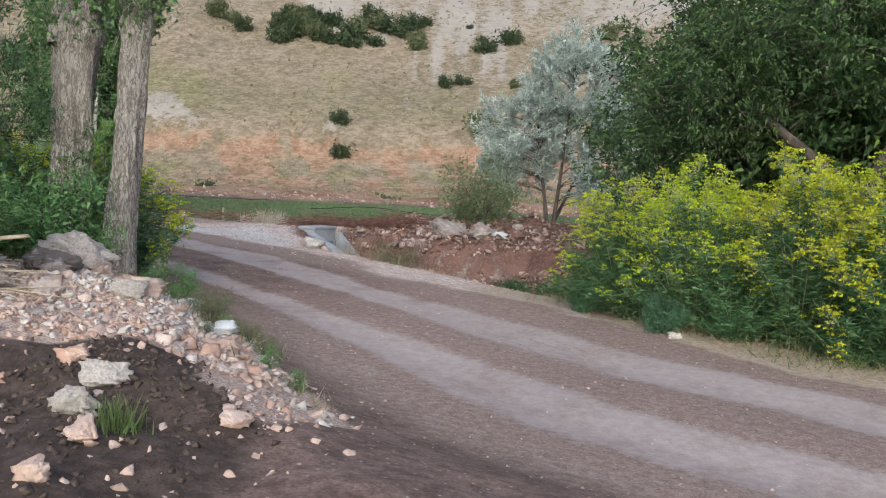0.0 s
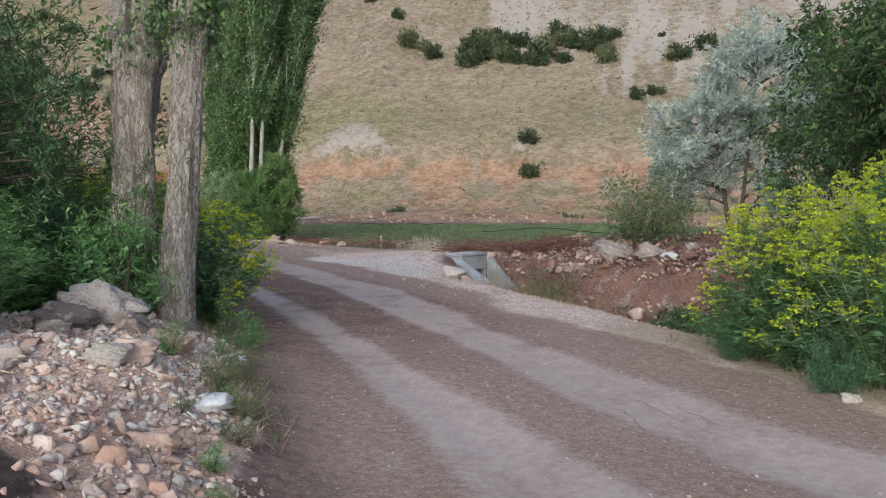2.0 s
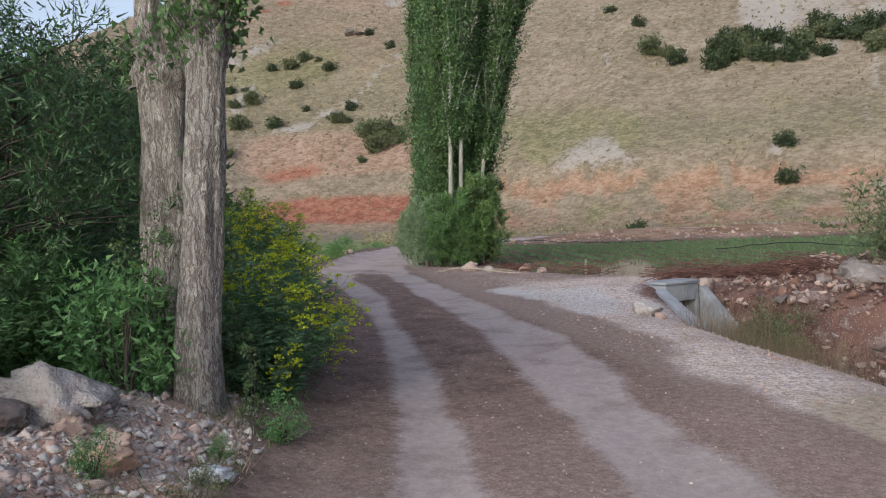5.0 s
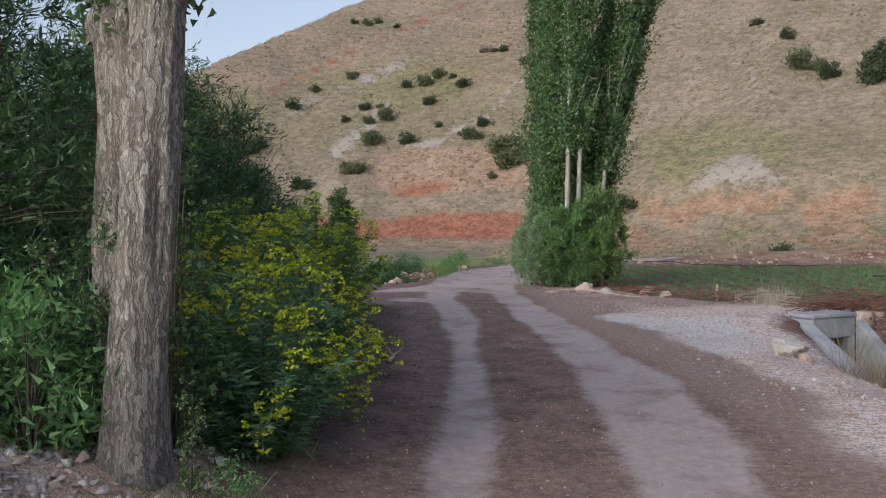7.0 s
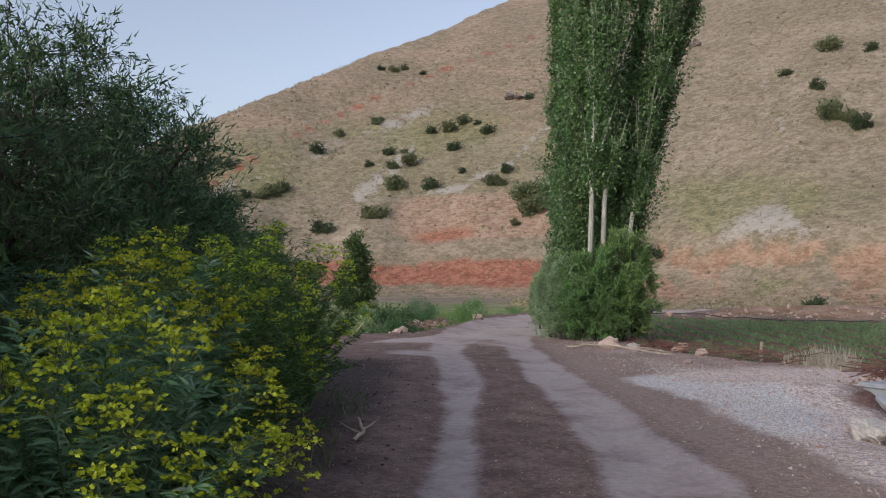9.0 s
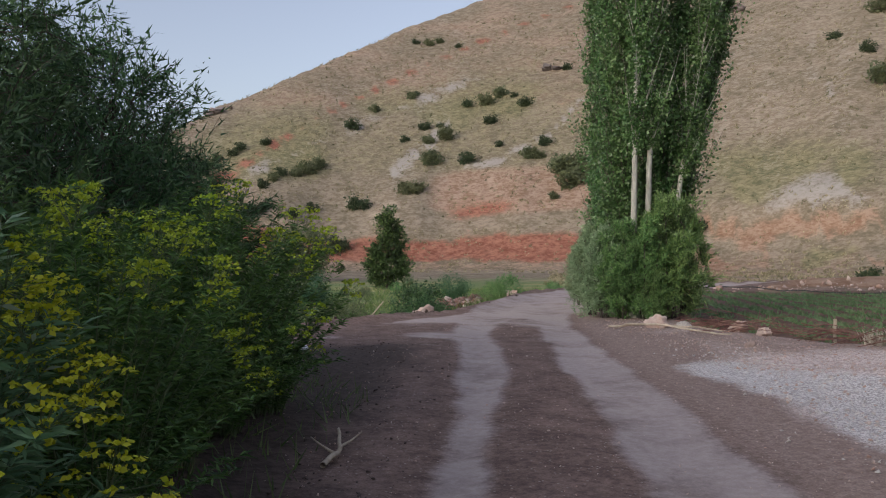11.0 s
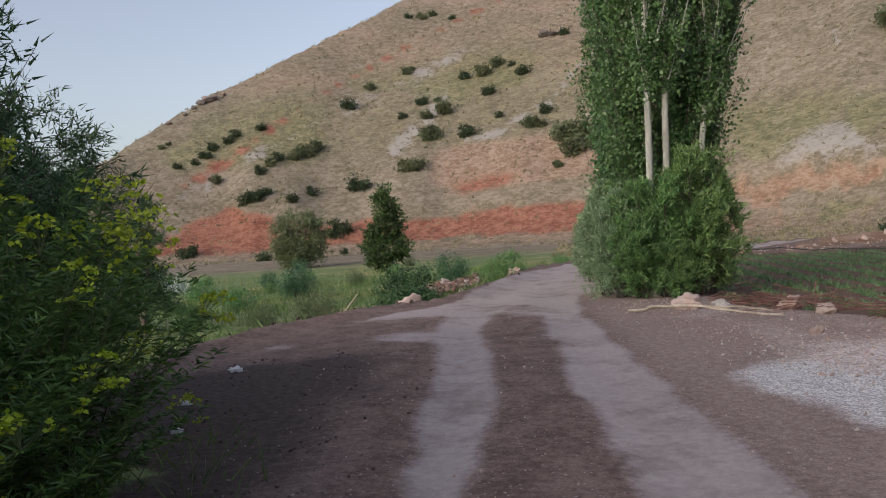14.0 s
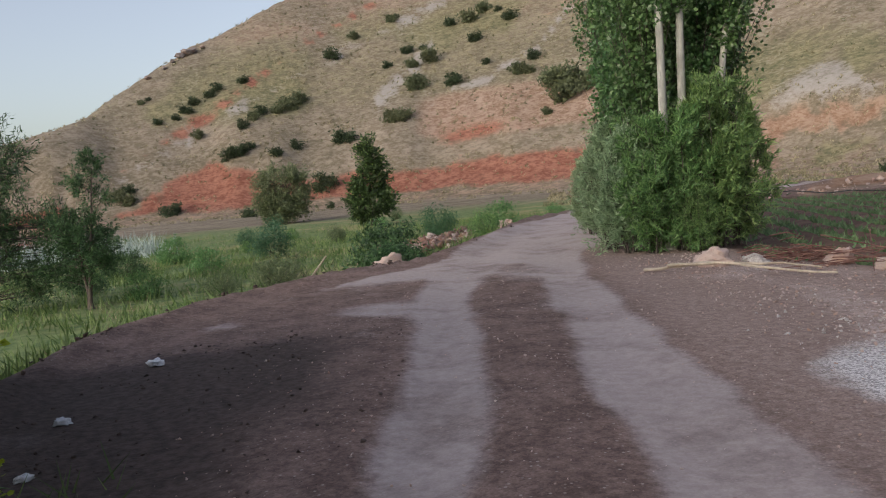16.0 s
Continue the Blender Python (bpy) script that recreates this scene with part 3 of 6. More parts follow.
# ---- ground sheet ----
a_fine = np.concatenate([np.arange(-22, 101, 0.40), np.arange(103, 335, 4.0)])
r_all = np.concatenate([[0.02], np.geomspace(0.4, 42, 310), np.geomspace(43, 430, 110), np.geomspace(445, 4000, 22)])
AZ, RR = np.meshgrid(np.radians(a_fine), r_all, indexing="ij")
GX, GY = 2.2 - np.sin(AZ) * RR, -1.2 + np.cos(AZ) * RR
GZ = height(GX, GY)
na, nr = GX.shape
i, j = np.meshgrid(np.arange(na), np.arange(nr - 1), indexing="ij")
i2 = (i + 1) % na
quads = np.stack([i * nr + j, i * nr + j + 1, i2 * nr + j + 1, i2 * nr + j], -1).reshape(-1, 4)
me = shade(mesh_of("ground", np.stack([GX, GY, GZ], -1).reshape(-1, 3), quads, M_GROUND))
ground = tagged(new("ground", me), "dirt road, stony verges, field and dry hillside", "ground", kind="structure")
gx, gy = GX.ravel(), GY.ravel()
hz, hs = hill(gx, gy)
az, rr = bearing(gx, gy)
rl, dl = to_line(gx, gy, RUT_L)
rrd, _ = to_line(gx, gy, RUT_R)
_, er = to_line(gx, gy, EDGE_R)
_, el = to_line(gx, gy, EDGE_L)
dd, ds = to_line(gx, gy, DITCH)
fld = in_poly(gx, gy, FIELD)
_, dr = to_line(gx, gy, RUT_R)
l_out = np.interp(gx, [-24, -21, -17.5, -14.5, -12.1, -10.4, -8, -5, -1.7, 3], [0.7, 0.52, 0.28, 0.20, 0.02, 0.10, 0.20, 0.27, 0.30, 0.30])
l_in = np.interp(gx, [-24, -20, -17.3, -14, -12.4, -8, -4, -2.5, -1.2, 3], [0.5, 0.12, 0.32, 0.36, 0.20, 0.19, 0.20, 0.36, 0.50, 0.50])
r_out = np.interp(gx, [-24, -21, -14, -12.2, -9, -7, -5, -3, -0.6, 3], [0.5, 0.32, 0.16, 0.22, 0.40, 0.60, 0.50, 0.30, 0.28, 0.28])
r_in = np.interp(gx, [-24, -20, -16, -12, -8.5, -7.3, -5, -3, -1.9, -0.2, 3], [0.5, 0.28, 0.50, 0.48, 0.50, 0.22, 0.16, 0.38, 0.55, 0.62, 0.6])
fade = 1 - smooth(44, 52, gy)
ragged = 0.22 * (fbm(gx * 1.1, gy * 1.1, 4, 61) - 0.47)
rut_a = np.minimum(l_out - dl, l_in + dl) + (0.5 + 0.9 * smooth(-14, -18, gx)) * ragged
rut_b = np.minimum(r_out - dr, r_in + dr) + 1.2 * ragged
# dusty crossing streaks between the ruts, and a worn pale patch beside them
worn = -0.10 - 1.4 * np.abs(fbm(gx * 0.9 + gy * 0.5, gy * 1.4 - gx * 0.7, 3, 63) - 0.47) - 0.5 * smooth(0.9, 1.5, np.minimum(rl, rrd))
worn = worn - 0.35 * smooth(-4.0, -9.0, gx) * (1 - smooth(-14.5, -18.5, gx))
patch = 0.30 - np.hypot((gx + 19.6) * 0.86 + (gy - 15.15) * 0.5, ((gy - 15.15) * 0.86 - (gx + 19.6) * 0.5) * 1.7) * 0.55 + 1.6 * ragged
rut = np.maximum(np.maximum(rut_a, rut_b), np.maximum(worn, patch) * 0.7)
wide = 0.02 + 0.65 * smooth(-22, -26, gx) + 0.7 * (fbm(gx * 0.7, gy * 0.7, 3, 51) - 0.5) - 0.8 * (1 - smooth(-17, -21, gx))
rut = np.maximum(rut, wide - 1.2 * (1 - smooth(0.2, 1.0, -el) * smooth(0.0, 0.8, er + 0.9 * smooth(-22, -26, gx)) * smooth(-15.0, -17.0, gx)))
right_of = -er
apron = smooth(-0.1, 0.8, right_of - np.interp(gx, [-20, -16, -14, -9], [0.6, 0.3, 0.1, 0.1]) + 0.8 * (fbm(gx * 0.9, gy * 0.9, 3, 81) - 0.5)) * smooth(-21.5, -19.0, gx) * (1 - smooth(-2.5, -0.8, gx))
apron = apron * (1 - 0.75 * smooth(-13.0, -15.5, gx)) * (1 - smooth(5.5, 6.5, right_of)) * (1 - smooth(-0.1, 0.1, fld))
chalk = np.exp(-((right_of - 0.80 - 0.3 * np.sin(gx)) / 0.75) ** 2) * smooth(-15.2, -13.6, gx) * (1 - smooth(-10.5, -8.5, gx)) * 0.95
rubble = smooth(-0.25, 0.25, in_poly(gx, gy, RUBBLE)) * 0.95
black = smooth(0.2, 1.9, dl) * 0.75 * (1 - smooth(0.2, 0.8, el) * (gx < -14.5)) * smooth(-19.5, -17.5, gx) * (1 - smooth(-8.5, -6.5, gx)) * 1.25
black = np.maximum(black, smooth(-0.2, 0.25, in_poly(gx, gy, DUG)))
spoil = np.exp(-(((ds - 4.6) / 2.9) ** 2)) * 1.3 * smooth(-12.0, -10.7, gx) + (1 - smooth(0.6, 2.0, dd)) * 0.6 * smooth(-12.0, -10.7, gx)
straw = smooth(0.1, 0.6, right_of) * (1 - smooth(1.8, 2.8, right_of)) * smooth(-5.8, -3.2, gx) * 0.8
meadow = np.where(gx < -14.2, smooth(0.3, 1.2, el), 0) * (1 - smooth(70, 105, rr + 30 * (fbm(gx * 0.06, gy * 0.06, 3, 44) - 0.5))) + smooth(1.2, 2.6, dl) * smooth(-5.5, -8.0, gx) * (gx > -14.2)
slope = np.maximum(smooth(34, 38, rr) * smooth(0.1, 0.6, -fld) * (er < -3), np.maximum(smooth(-20, -5, hs), smooth(70, 100, rr) * (fld < 0)))
wob = fbm(az * 0.5, rr * 0.02, 3, 21) - 0.5
left, right_part = smooth(51, 56, az), 1 - smooth(50, 56, az)
red_top = np.interp(az, [54, 58, 62, 66, 70, 75, 76.5, 77.5, 79, 80.5, 82, 84, 100], [6.2, 6.2, 6.0, 5.6, 5.6, 6.0, 7.0, 8.2, 8.8, 8.2, 6.0, 2.5, 0.8])
face = smooth(1.0, 1.8, hz) * (1 - smooth(-0.5, 0.6, hz - 0.85 * red_top + 1.6 * wob))
red_a = left * smooth(0.3, 1.5, hz) * (1 - smooth(-1.5, 1.5, hz - red_top + 3 * wob)) * (0.12 + 0.55 * face + 0.85 * fbm(az * 1.3 + hz * 0.1, hz * 0.3, 4, 71)) - 0.3 * np.exp(-((hz - 1.3) / 0.5) ** 2)
red_a = red_a + 0.8 * np.exp(-(((az - 62.4) / 3.4) ** 2 + ((hz - 10.2 + 0.15 * (az - 62.4)) / 1.5) ** 2)) * (0.45 + fbm(az * 0.9, hz * 0.4, 3, 75))
rosy_a = left * (smooth(8, 11, hz) * (1 - smooth(17, 21, hz)) * (1 - smooth(64, 68, az)) + 0.45 * smooth(28, 40, hz)) + right_part * 0.85 * smooth(-70, -60, hs) * (1 - smooth(2, 6, hz)) * fbm(az * 0.3, hs * 0.12, 3, 22)
ledge = smooth(0.1, 0.5, -fld) * (1 - smooth(5, 7, -fld)) * smooth(33, 36, rr) * right_part
stripe = vnoise(hs * 0.22 + az * 0.05, az * 0.08, 25)
orange_a = right_part * (0.95 * smooth(4.2, 5.2, hz + wob) * (1 - smooth(6.6, 8.2, hz + wob)) + 0.75 * smooth(-62, -58, hs) * (1 - smooth(-50, -46, hs)) + (0.5 * smooth(0.55, 0.75, stripe) + 0.75 * smooth(0.40, 0.56, fbm(az * 0.55, hs * 0.16, 4, 27))) * smooth(-60, -50, hs) * (1 - smooth(4, 6, hz)))
orange_a = orange_a + 0.9 * ledge + left * 0.5 * smooth(-9, -5, hs) * (1 - smooth(0, 3, hs)) 
runs = 0.62 * smooth(0.58, 0.74, vnoise(az * 1.15 + hz * 0.02, hz * 0.03, 33)) * smooth(13, 16, az) * (1 - smooth(26, 29, az)) * smooth(9, 13, hz) * (1 - smooth(30, 44, hz)) * (0.25 + 0.9 * fbm(az * 0.8, hz * 0.16, 3, 73))
scar_ = 0.72 * smooth(0.7, -0.7, np.abs(az - 41.7) - (15.8 - hz) * 0.48 + 1.2 * (fbm(az * 1.1, hz * 0.5, 3, 72) - 0.5)) * smooth(7.8, 9.2, hz) * (1 - smooth(13, 15.5, hz))
stony = 0.38 * np.exp(-((az - 40.2) / 1.6) ** 2) * smooth(13, 18, hz) * (1 - smooth(45, 60, hz)) + 0.5 * smooth(22, 34, hz) * (1 - smooth(30, 36, az))
lane_a, _ = to_line(az, hz * 0.28, [(54.6, 11.3), (55.8, 10.3), (58.1, 7.4), (59.6, 6.7), (61.5, 5.75), (63.0, 5.4)])
lane_b, _ = to_line(az, hz * 0.28, [(65.1, 8.2), (65.8, 7.3), (68.1, 5.4)])
lane_c, _ = to_line(az, hz * 0.28, [(78.4, 4.8), (76.5, 5.7), (74.4, 6.8)])
lane_r, _ = to_line(az, hz * 0.28, [(79.4, 4.9), (78.5, 5.35), (76.6, 6.8)])
red_a = red_a + 0.95 * np.exp(-(lane_r / 0.26) ** 2) * (0.3 + 1.2 * fbm(az * 0.8, hz * 0.3, 3, 76)) * left
ends = (az > 54.3) & (az < 63.8)
lane = (np.where(ends, np.exp(-(lane_a / 0.30) ** 2), 0) + np.where((az > 64.6) & (az < 68.6), np.exp(-(lane_b / 0.28) ** 2), 0) + 0.6 * np.exp(-(lane_c / 0.4) ** 2) * left) * (0.35 + 1.1 * fbm(az * 0.7, hz * 0.25, 3, 74))
bare = np.exp(-(((az - 30.0) / 1.1) ** 2 + ((hz - 9.5) / 2.2) ** 2)) * 0.75
scree_a = np.clip(runs + scar_ + stony + lane + bare + 0.35 * smooth(0.5, 0.62, fbm(az * 0.5, hz * 0.05, 4, 31)) * smooth(8, 14, hz), 0, 1.2)
sage_a = left * smooth(14, 20, hz) * (1 - smooth(30, 60, hz + (az - 62) * 0.8)) * 0.5 + right_part * (0.75 * smooth(0.44, 0.58, fbm(az * 0.6 + 9, hs * 0.2, 4, 28)) * smooth(-44, -34, hs) * (1 - smooth(2, 5, hz)) + 0.5 * smooth(8, 11, hz) * (1 - smooth(15, 24, hz)) ) + smooth(0.5, 0.6, fbm(az * 0.2, hz * 0.05, 3, 41)) * 0.3
for key, val in (("rut", rut * fade), ("apron", apron), ("chalk", chalk), ("rubble", rubble), ("black", black), ("spoil", spoil), ("straw", straw), ("meadow", meadow),
                 ("field", np.clip(fld, -2, 2)), ("slope", slope),
                 ("red", red_a), ("orange", orange_a), ("scree", scree_a), ("sage", sage_a), ("rosy", rosy_a), ("dry", np.maximum(smooth(-7.5, -3.0, gx) * (1 - smooth(0.8, 1.4, dl)), 1.0 * smooth(0.2, 0.9, -to_line(gx, gy, RUT_R)[1])) * (rr < 30))):
    att = me.attributes.new(key, "FLOAT", "POINT")
    att.data.foreach_set("value", np.ascontiguousarray(val, dtype=np.float32))


# ---- plant builders ----
def bend(a, b, rise, n=7):
    """A curve from a to b that starts upwards."""
    t = np.linspace(0, 1, n)[:, None]
    c = a + np.array([0, 0, rise])
    return (1 - t) ** 2 * a + 2 * t * (1 - t) * c + t ** 2 * b


def flower_shrub_meshes(seed, H, R, stems=84, flowers=0.7, leaf=M_SHRUB, high=0.0, blade=(0.08, 0.14), per=112, bloom=M_FLOWER, stem=M_STEM, head=1.0, broad=1.0):
    """A shrub of long arching stalks, each set all round with narrow leaves, and domed heads of small yellow umbels at the tips."""
    rng = np.random.default_rng(seed)
    st, lc, ld, fc, fd = [], [], [], [], []
    for _ in range(stems):
        ph, q = rng.uniform(0, 2 * np.pi), np.sqrt(rng.uniform(0, 1))
        h = H * (1 - 0.50 * q ** 2.6) * rng.uniform(0.76, 1.05)
        if rng.uniform() < 0.24:
            h, q = H * rng.uniform(0.2, 0.5), rng.uniform(0.75, 1.05)
        a = np.array([np.cos(ph) * q * R * 0.3, np.sin(ph) * q * R * 0.3, -0.05])
        b = np.array([np.cos(ph) * q * R * rng.uniform(0.85, 1.1), np.sin(ph) * q * R * rng.uniform(0.85, 1.1), h])
        P = bend(a, b, h * 0.6, 8)
        st.append(tube(P[::2], np.linspace(0.007, 0.0035, 4), 3))
        n = per
        blooms = rng.uniform() < flowers * (1 - high + high * smooth(0.45, 0.75, h / H))
        u = 1 - 0.86 * rng.uniform(0, 1, n) ** 1.1 - (0.06 if blooms else 0.0)
        C = np.stack([np.interp(u, np.linspace(0, 1, 8), P[:, k]) for k in range(3)], 1)
        w = np.arange(n) * 2.4 + rng.normal(0, 0.4, n)
        way = unit(P[-1] - P[3])
        lc.append(C)
        ld.append(np.stack([np.cos(w), np.sin(w), rng.uniform(-0.35, 0.55, n)], 1) + way * rng.uniform(0.1, 0.8, (n, 1)))
        if blooms:
            big = head * rng.uniform(0.8, 1.35)
            for tier in range(int(rng.integers(8, 15) * max(head, 1.0))):
                d = unit(rng.normal(size=3) + (0, 0, 0.9))
                top = b + d * (0.085, 0.085, 0.075) * big + (0, 0, rng.uniform(-0.13, 0.0) * head if tier > 8 else 0.0)
                st.append(tube(np.stack([P[-2] * 0.4 + b * 0.6, top]), [0.0022, 0.0016], 3))
                k = rng.integers(7, 10)
                fc.append(top + rng.normal(size=(k, 3)) * (0.014, 0.014, 0.005) * min(big, 1.3))
                fd.append(rng.normal(size=(k, 3)) * (1, 1, 0.22))
    out = [("stalk", mesh_of("stalk", *joined(st), stem))]
    C, D = np.concatenate(lc), np.concatenate(ld)
    n = len(C)
    out.append(("foliage", mesh_of("foliage", *lances(C, D, rng.uniform(*blade, n), rng.uniform(0.011, 0.019, n) * broad * blade[1] / 0.15, rng), leaf)))
    if fc:
        C, D = np.concatenate(fc), np.concatenate(fd)
        out.append(("blossom", mesh_of("blossom", *lances(C, D, rng.uniform(0.022, 0.034, len(C)) * head ** 0.3, rng.uniform(0.018, 0.026, len(C)) * head ** 0.3, rng, 0.1), bloom)))
    return out


def place_plant(name, meshes, x, y, s, turn, label, category, group="", dz=0.0):
    ob = thing(name, pose(x, y, ground_z(x, y) + dz, 0, 0, turn) @ Matrix.Scale(s, 4), label, category, group)
    for key, me_ in meshes:
        part(key, me_, ob)
    return ob


def tree_meshes(seed, trunks, lobes, clumps, per, leaf_l, leaf_w, spread, bark, leaf, droop=0.0, limb=0.03, shoots=5, up=0.5, kite=False):
    """trunks: (foot, top, radius). lobes: (centre, radii). Clumps of leaves fill the lobes unevenly, each on a limb of its own."""
    rng = np.random.default_rng(seed)
    wood, lc, ld = [], [], []
    lines = []
    for foot, top, rad in trunks:
        foot, top = np.array(foot, float), np.array(top, float)
        t = np.linspace(0, 1, 12)[:, None]
        P = foot + (top - foot) * t + np.cumsum(rng.normal(size=(12, 3)) * (0.02, 0.02, 0) * np.linalg.norm(top - foot) * 0.12, axis=0)
        lines.append(P)
        wood.append(tube(P, rad * (1 - 0.82 * t[:, 0]) * (1 + 0.35 * np.exp(-t[:, 0] * 14)), 10))
    allp = np.concatenate(lines)
    vol = np.array([np.prod(r) ** (2 / 3) for _, r in lobes])
    for k in rng.choice(len(lobes), clumps, p=vol / vol.sum()):
        c, r = np.array(lobes[k][0], float), np.array(lobes[k][1], float)
        d = unit(rng.normal(size=3))
        p = c + d * r * rng.uniform(0.35, 1.0) ** 0.5
        low = allp[allp[:, 2] < p[2] + 0.1]
        low = low if len(low) else allp[:2]
        root = low[np.argmin(np.linalg.norm(low - p, axis=1) + 0.6 * np.abs(low[:, 2] - p[2] + 0.5 * r.min()))]
        span = np.linalg.norm(p - root)
        wood.append(tube(bend(root, p, span * 0.25, 5), np.linspace(limb * min(1, span / 1.5), 0.004, 5), 3))
        sp = spread * rng.uniform(0.7, 1.4)
        axis = unit(p - c * (1, 1, 0.9))
        for turn, way in enumerate(unit(rng.normal(size=(shoots, 3)) * 0.8 + axis * 0.7 + (0, 0, up))):
            n = int(per / shoots * rng.uniform(0.6, 1.4)) + 1
            reach_ = sp * rng.uniform(1.6, 3.0)
            far_ = rng.uniform(0, 1, (n, 1)) * reach_
            if turn % 2 == 0:
                wood.append(tube(np.stack([p, p + way * reach_]), [0.006, 0.002], 3))
            lc.append(p + way * far_ + rng.normal(size=(n, 3)) * sp * 0.3 * (1.1 - 0.25 * far_ / sp).clip(0.25, 1))
            ld.append(way * 0.9 + rng.normal(size=(n, 3)) * 0.6 + (0, 0, -droop))
    C, D = np.concatenate(lc), np.concatenate(ld)
    n = len(C)
    L = leaf_l * rng.uniform(0.6, 1.3, n)
    return [("trunk", shade(mesh_of("trunk", *joined(wood), bark))), ("crown", mesh_of("crown", *(lances if kite else leaves)(C, D, L, L * leaf_w, rng), leaf))]


def bush_meshes(seed, R, H, n, leaf_l, leaf_w, leaf, bark=None, twigs=14):
    """A low bush: twigs from one foot and lumps of leaves on them."""
    rng = np.random.default_rng(seed)
    wood, lc = [], []
    lumps = 26
    for k in range(lumps):
        d = unit(rng.normal(size=3))
        p = np.array([d[0] * R * 0.8, d[1] * R * 0.8, H * (0.5 + 0.42 * d[2])]) * rng.uniform(0.6, 1.08)
        p[2] = max(p[2], H * 0.12)
        if k < twigs:
            wood.append(tube(bend(np.array([d[0], d[1], 0]) * R * 0.1, p, H * 0.3, 5), np.linspace(0.012 * H + 0.004, 0.003, 5), 4))
        lc.append(p + rng.normal(size=(n // lumps, 3)) * (R * 0.2, R * 0.2, H * 0.11))
    C = np.concatenate(lc)
    C[:, 2] = np.abs(C[:, 2])
    D = rng.normal(size=C.shape) + (0, 0, 0.4)
    L = leaf_l * rng.uniform(0.6, 1.4, len(C))
    return [("branchwork", mesh_of("branchwork", *joined(wood), bark or M_BARK_DARK)), ("foliage", mesh_of("foliage", *leaves(C, D, L, L * leaf_w, rng), leaf))]


# ---- pollarded poplars beside the road ----
def bark_trunk(seed, foot, top, rad, taper=0.30, flare=0.28):
    """A thick trunk with furrowed bark, swollen at the foot and at the pollard head."""
    rng = np.random.default_rng(seed)
    n, sides = 90, 56
    t = np.linspace(0, 1, n)
    P = np.array(foot)[None] + (np.array(top) - np.array(foot))[None] * t[:, None]
    P[:, 0] += 0.02 * np.sin(t * 5 + seed)
    P[:, 1] += 0.02 * np.cos(t * 4 + seed)
    V, Q = tube(P, rad * (1 - taper * t) * (1 + flare * np.exp(-t * 16)), sides)
    V = V.reshape(n, sides, 3)
    a = np.linspace(0, 2 * np.pi, sides, endpoint=False)[None]
    zz = P[:, 2][:, None]
    ca, sa = np.cos(a), np.sin(a)
    fur = np.abs(fbm(ca * 7 + zz * 0.35 + 9, sa * 7 + zz * 0.9, 4, seed) - 0.47) * 0.07 + 0.06 * np.exp(-((zz - 2.72) / 0.12) ** 2) * (0.4 + fbm(ca * 3, sa * 3 + zz * 4, 3, seed + 9)) + (fbm(ca * 2 + zz, sa * 2 - zz * 0.7, 3, seed + 3) - 0.45) * 0.10
    out = unit(V - P[:, None])
    V = V + out * (fur[:, :, None] * (rad / 0.16))
    return shade(mesh_of("trunk", V.reshape(-1, 3), Q, M_BARK))


def pollard(seed, x, y, top, rad, label, dz=0.0, fork=()):
    rng = np.random.default_rng(seed)
    ob = thing("poplar_tree", pose(x, y, ground_z(x, y) - 0.08 + dz), label, "tree", "pollarded poplars")
    if fork:
        bole = part("trunk", bark_trunk(seed, (0, 0, 0), (0, 0, 2.95), rad, 0.22, 0.12), ob)
        for k, (base_, tip, r_) in enumerate(fork):
            part("stem", bark_trunk(seed + k + 1, base_, tip, r_, 0.12, 0.5), ob)
    else:
        bole = part("trunk", bark_trunk(seed, (0, 0, 0), top, rad), ob)
    # short shoots and leaves round the knobs and at the head
    wood, lc = [], []
    tp = np.array(top, float)
    for zc, n, sp, lf, a0, wide_ in ((2.70 / top[2], 60, 0.15, 0.3, -0.2, 2.4), (3.0 / top[2], 26, 0.16, 1.1, 0.62, 0.9), (3.6 / top[2], 34, 0.17, 1.2, 0.62, 0.9), (1.0, 30, 0.55, 1.0, 0.0, 3.14)):
        c = tp * zc
        for _ in range(n):
            a = a0 + rng.uniform(-wide_, wide_)
            o = np.array([np.cos(a) * 0.6, np.sin(a) * 0.6, rng.uniform(0.5, 1.9)]) * sp * rng.uniform(0.8, 1.9)
            s0 = c + np.array([np.cos(a), np.sin(a), 0]) * rad * 0.8 + (0, 0, rng.normal(0, 0.05))
            wood.append(tube(bend(s0, s0 + o, sp * 0.1, 5), np.linspace(0.008, 0.003, 5), 4))
            k = int(rng.integers(10, 34) * lf) + 1
            lc.append(s0 + o * rng.uniform(0.3, 1.1, (k, 1)) + rng.normal(size=(k, 3)) * 0.08)
    part("shoot_growth", mesh_of("shoot_growth", *joined(wood), M_BARK), bole, "cut grey shoots round the old pruning scars")
    C = np.concatenate(lc)
    part("foliage", mesh_of("foliage", *leaves(C, rng.normal(size=C.shape) + (0, 0, -0.5), rng.uniform(0.04, 0.075, len(C)), rng.uniform(0.035, 0.06, len(C)), rng), M_POPLAR), ob)
    return ob


pollard(3, -6.60, 7.12, (-0.05, 0.28, 4.6), 0.155, "old poplar with furrowed grey bark leaning over the rubble")
pollard(8, -7.47, 7.28, (-0.15, 0.05, 4.7), 0.225, "old grey poplar trunk forking into a pale and a dark stem", 0.0,
        (((-0.10, -0.07, 2.6), (-0.17, -0.05, 4.8), 0.105), ((0.10, 0.07, 2.6), (0.13, 0.14, 4.8), 0.10)))

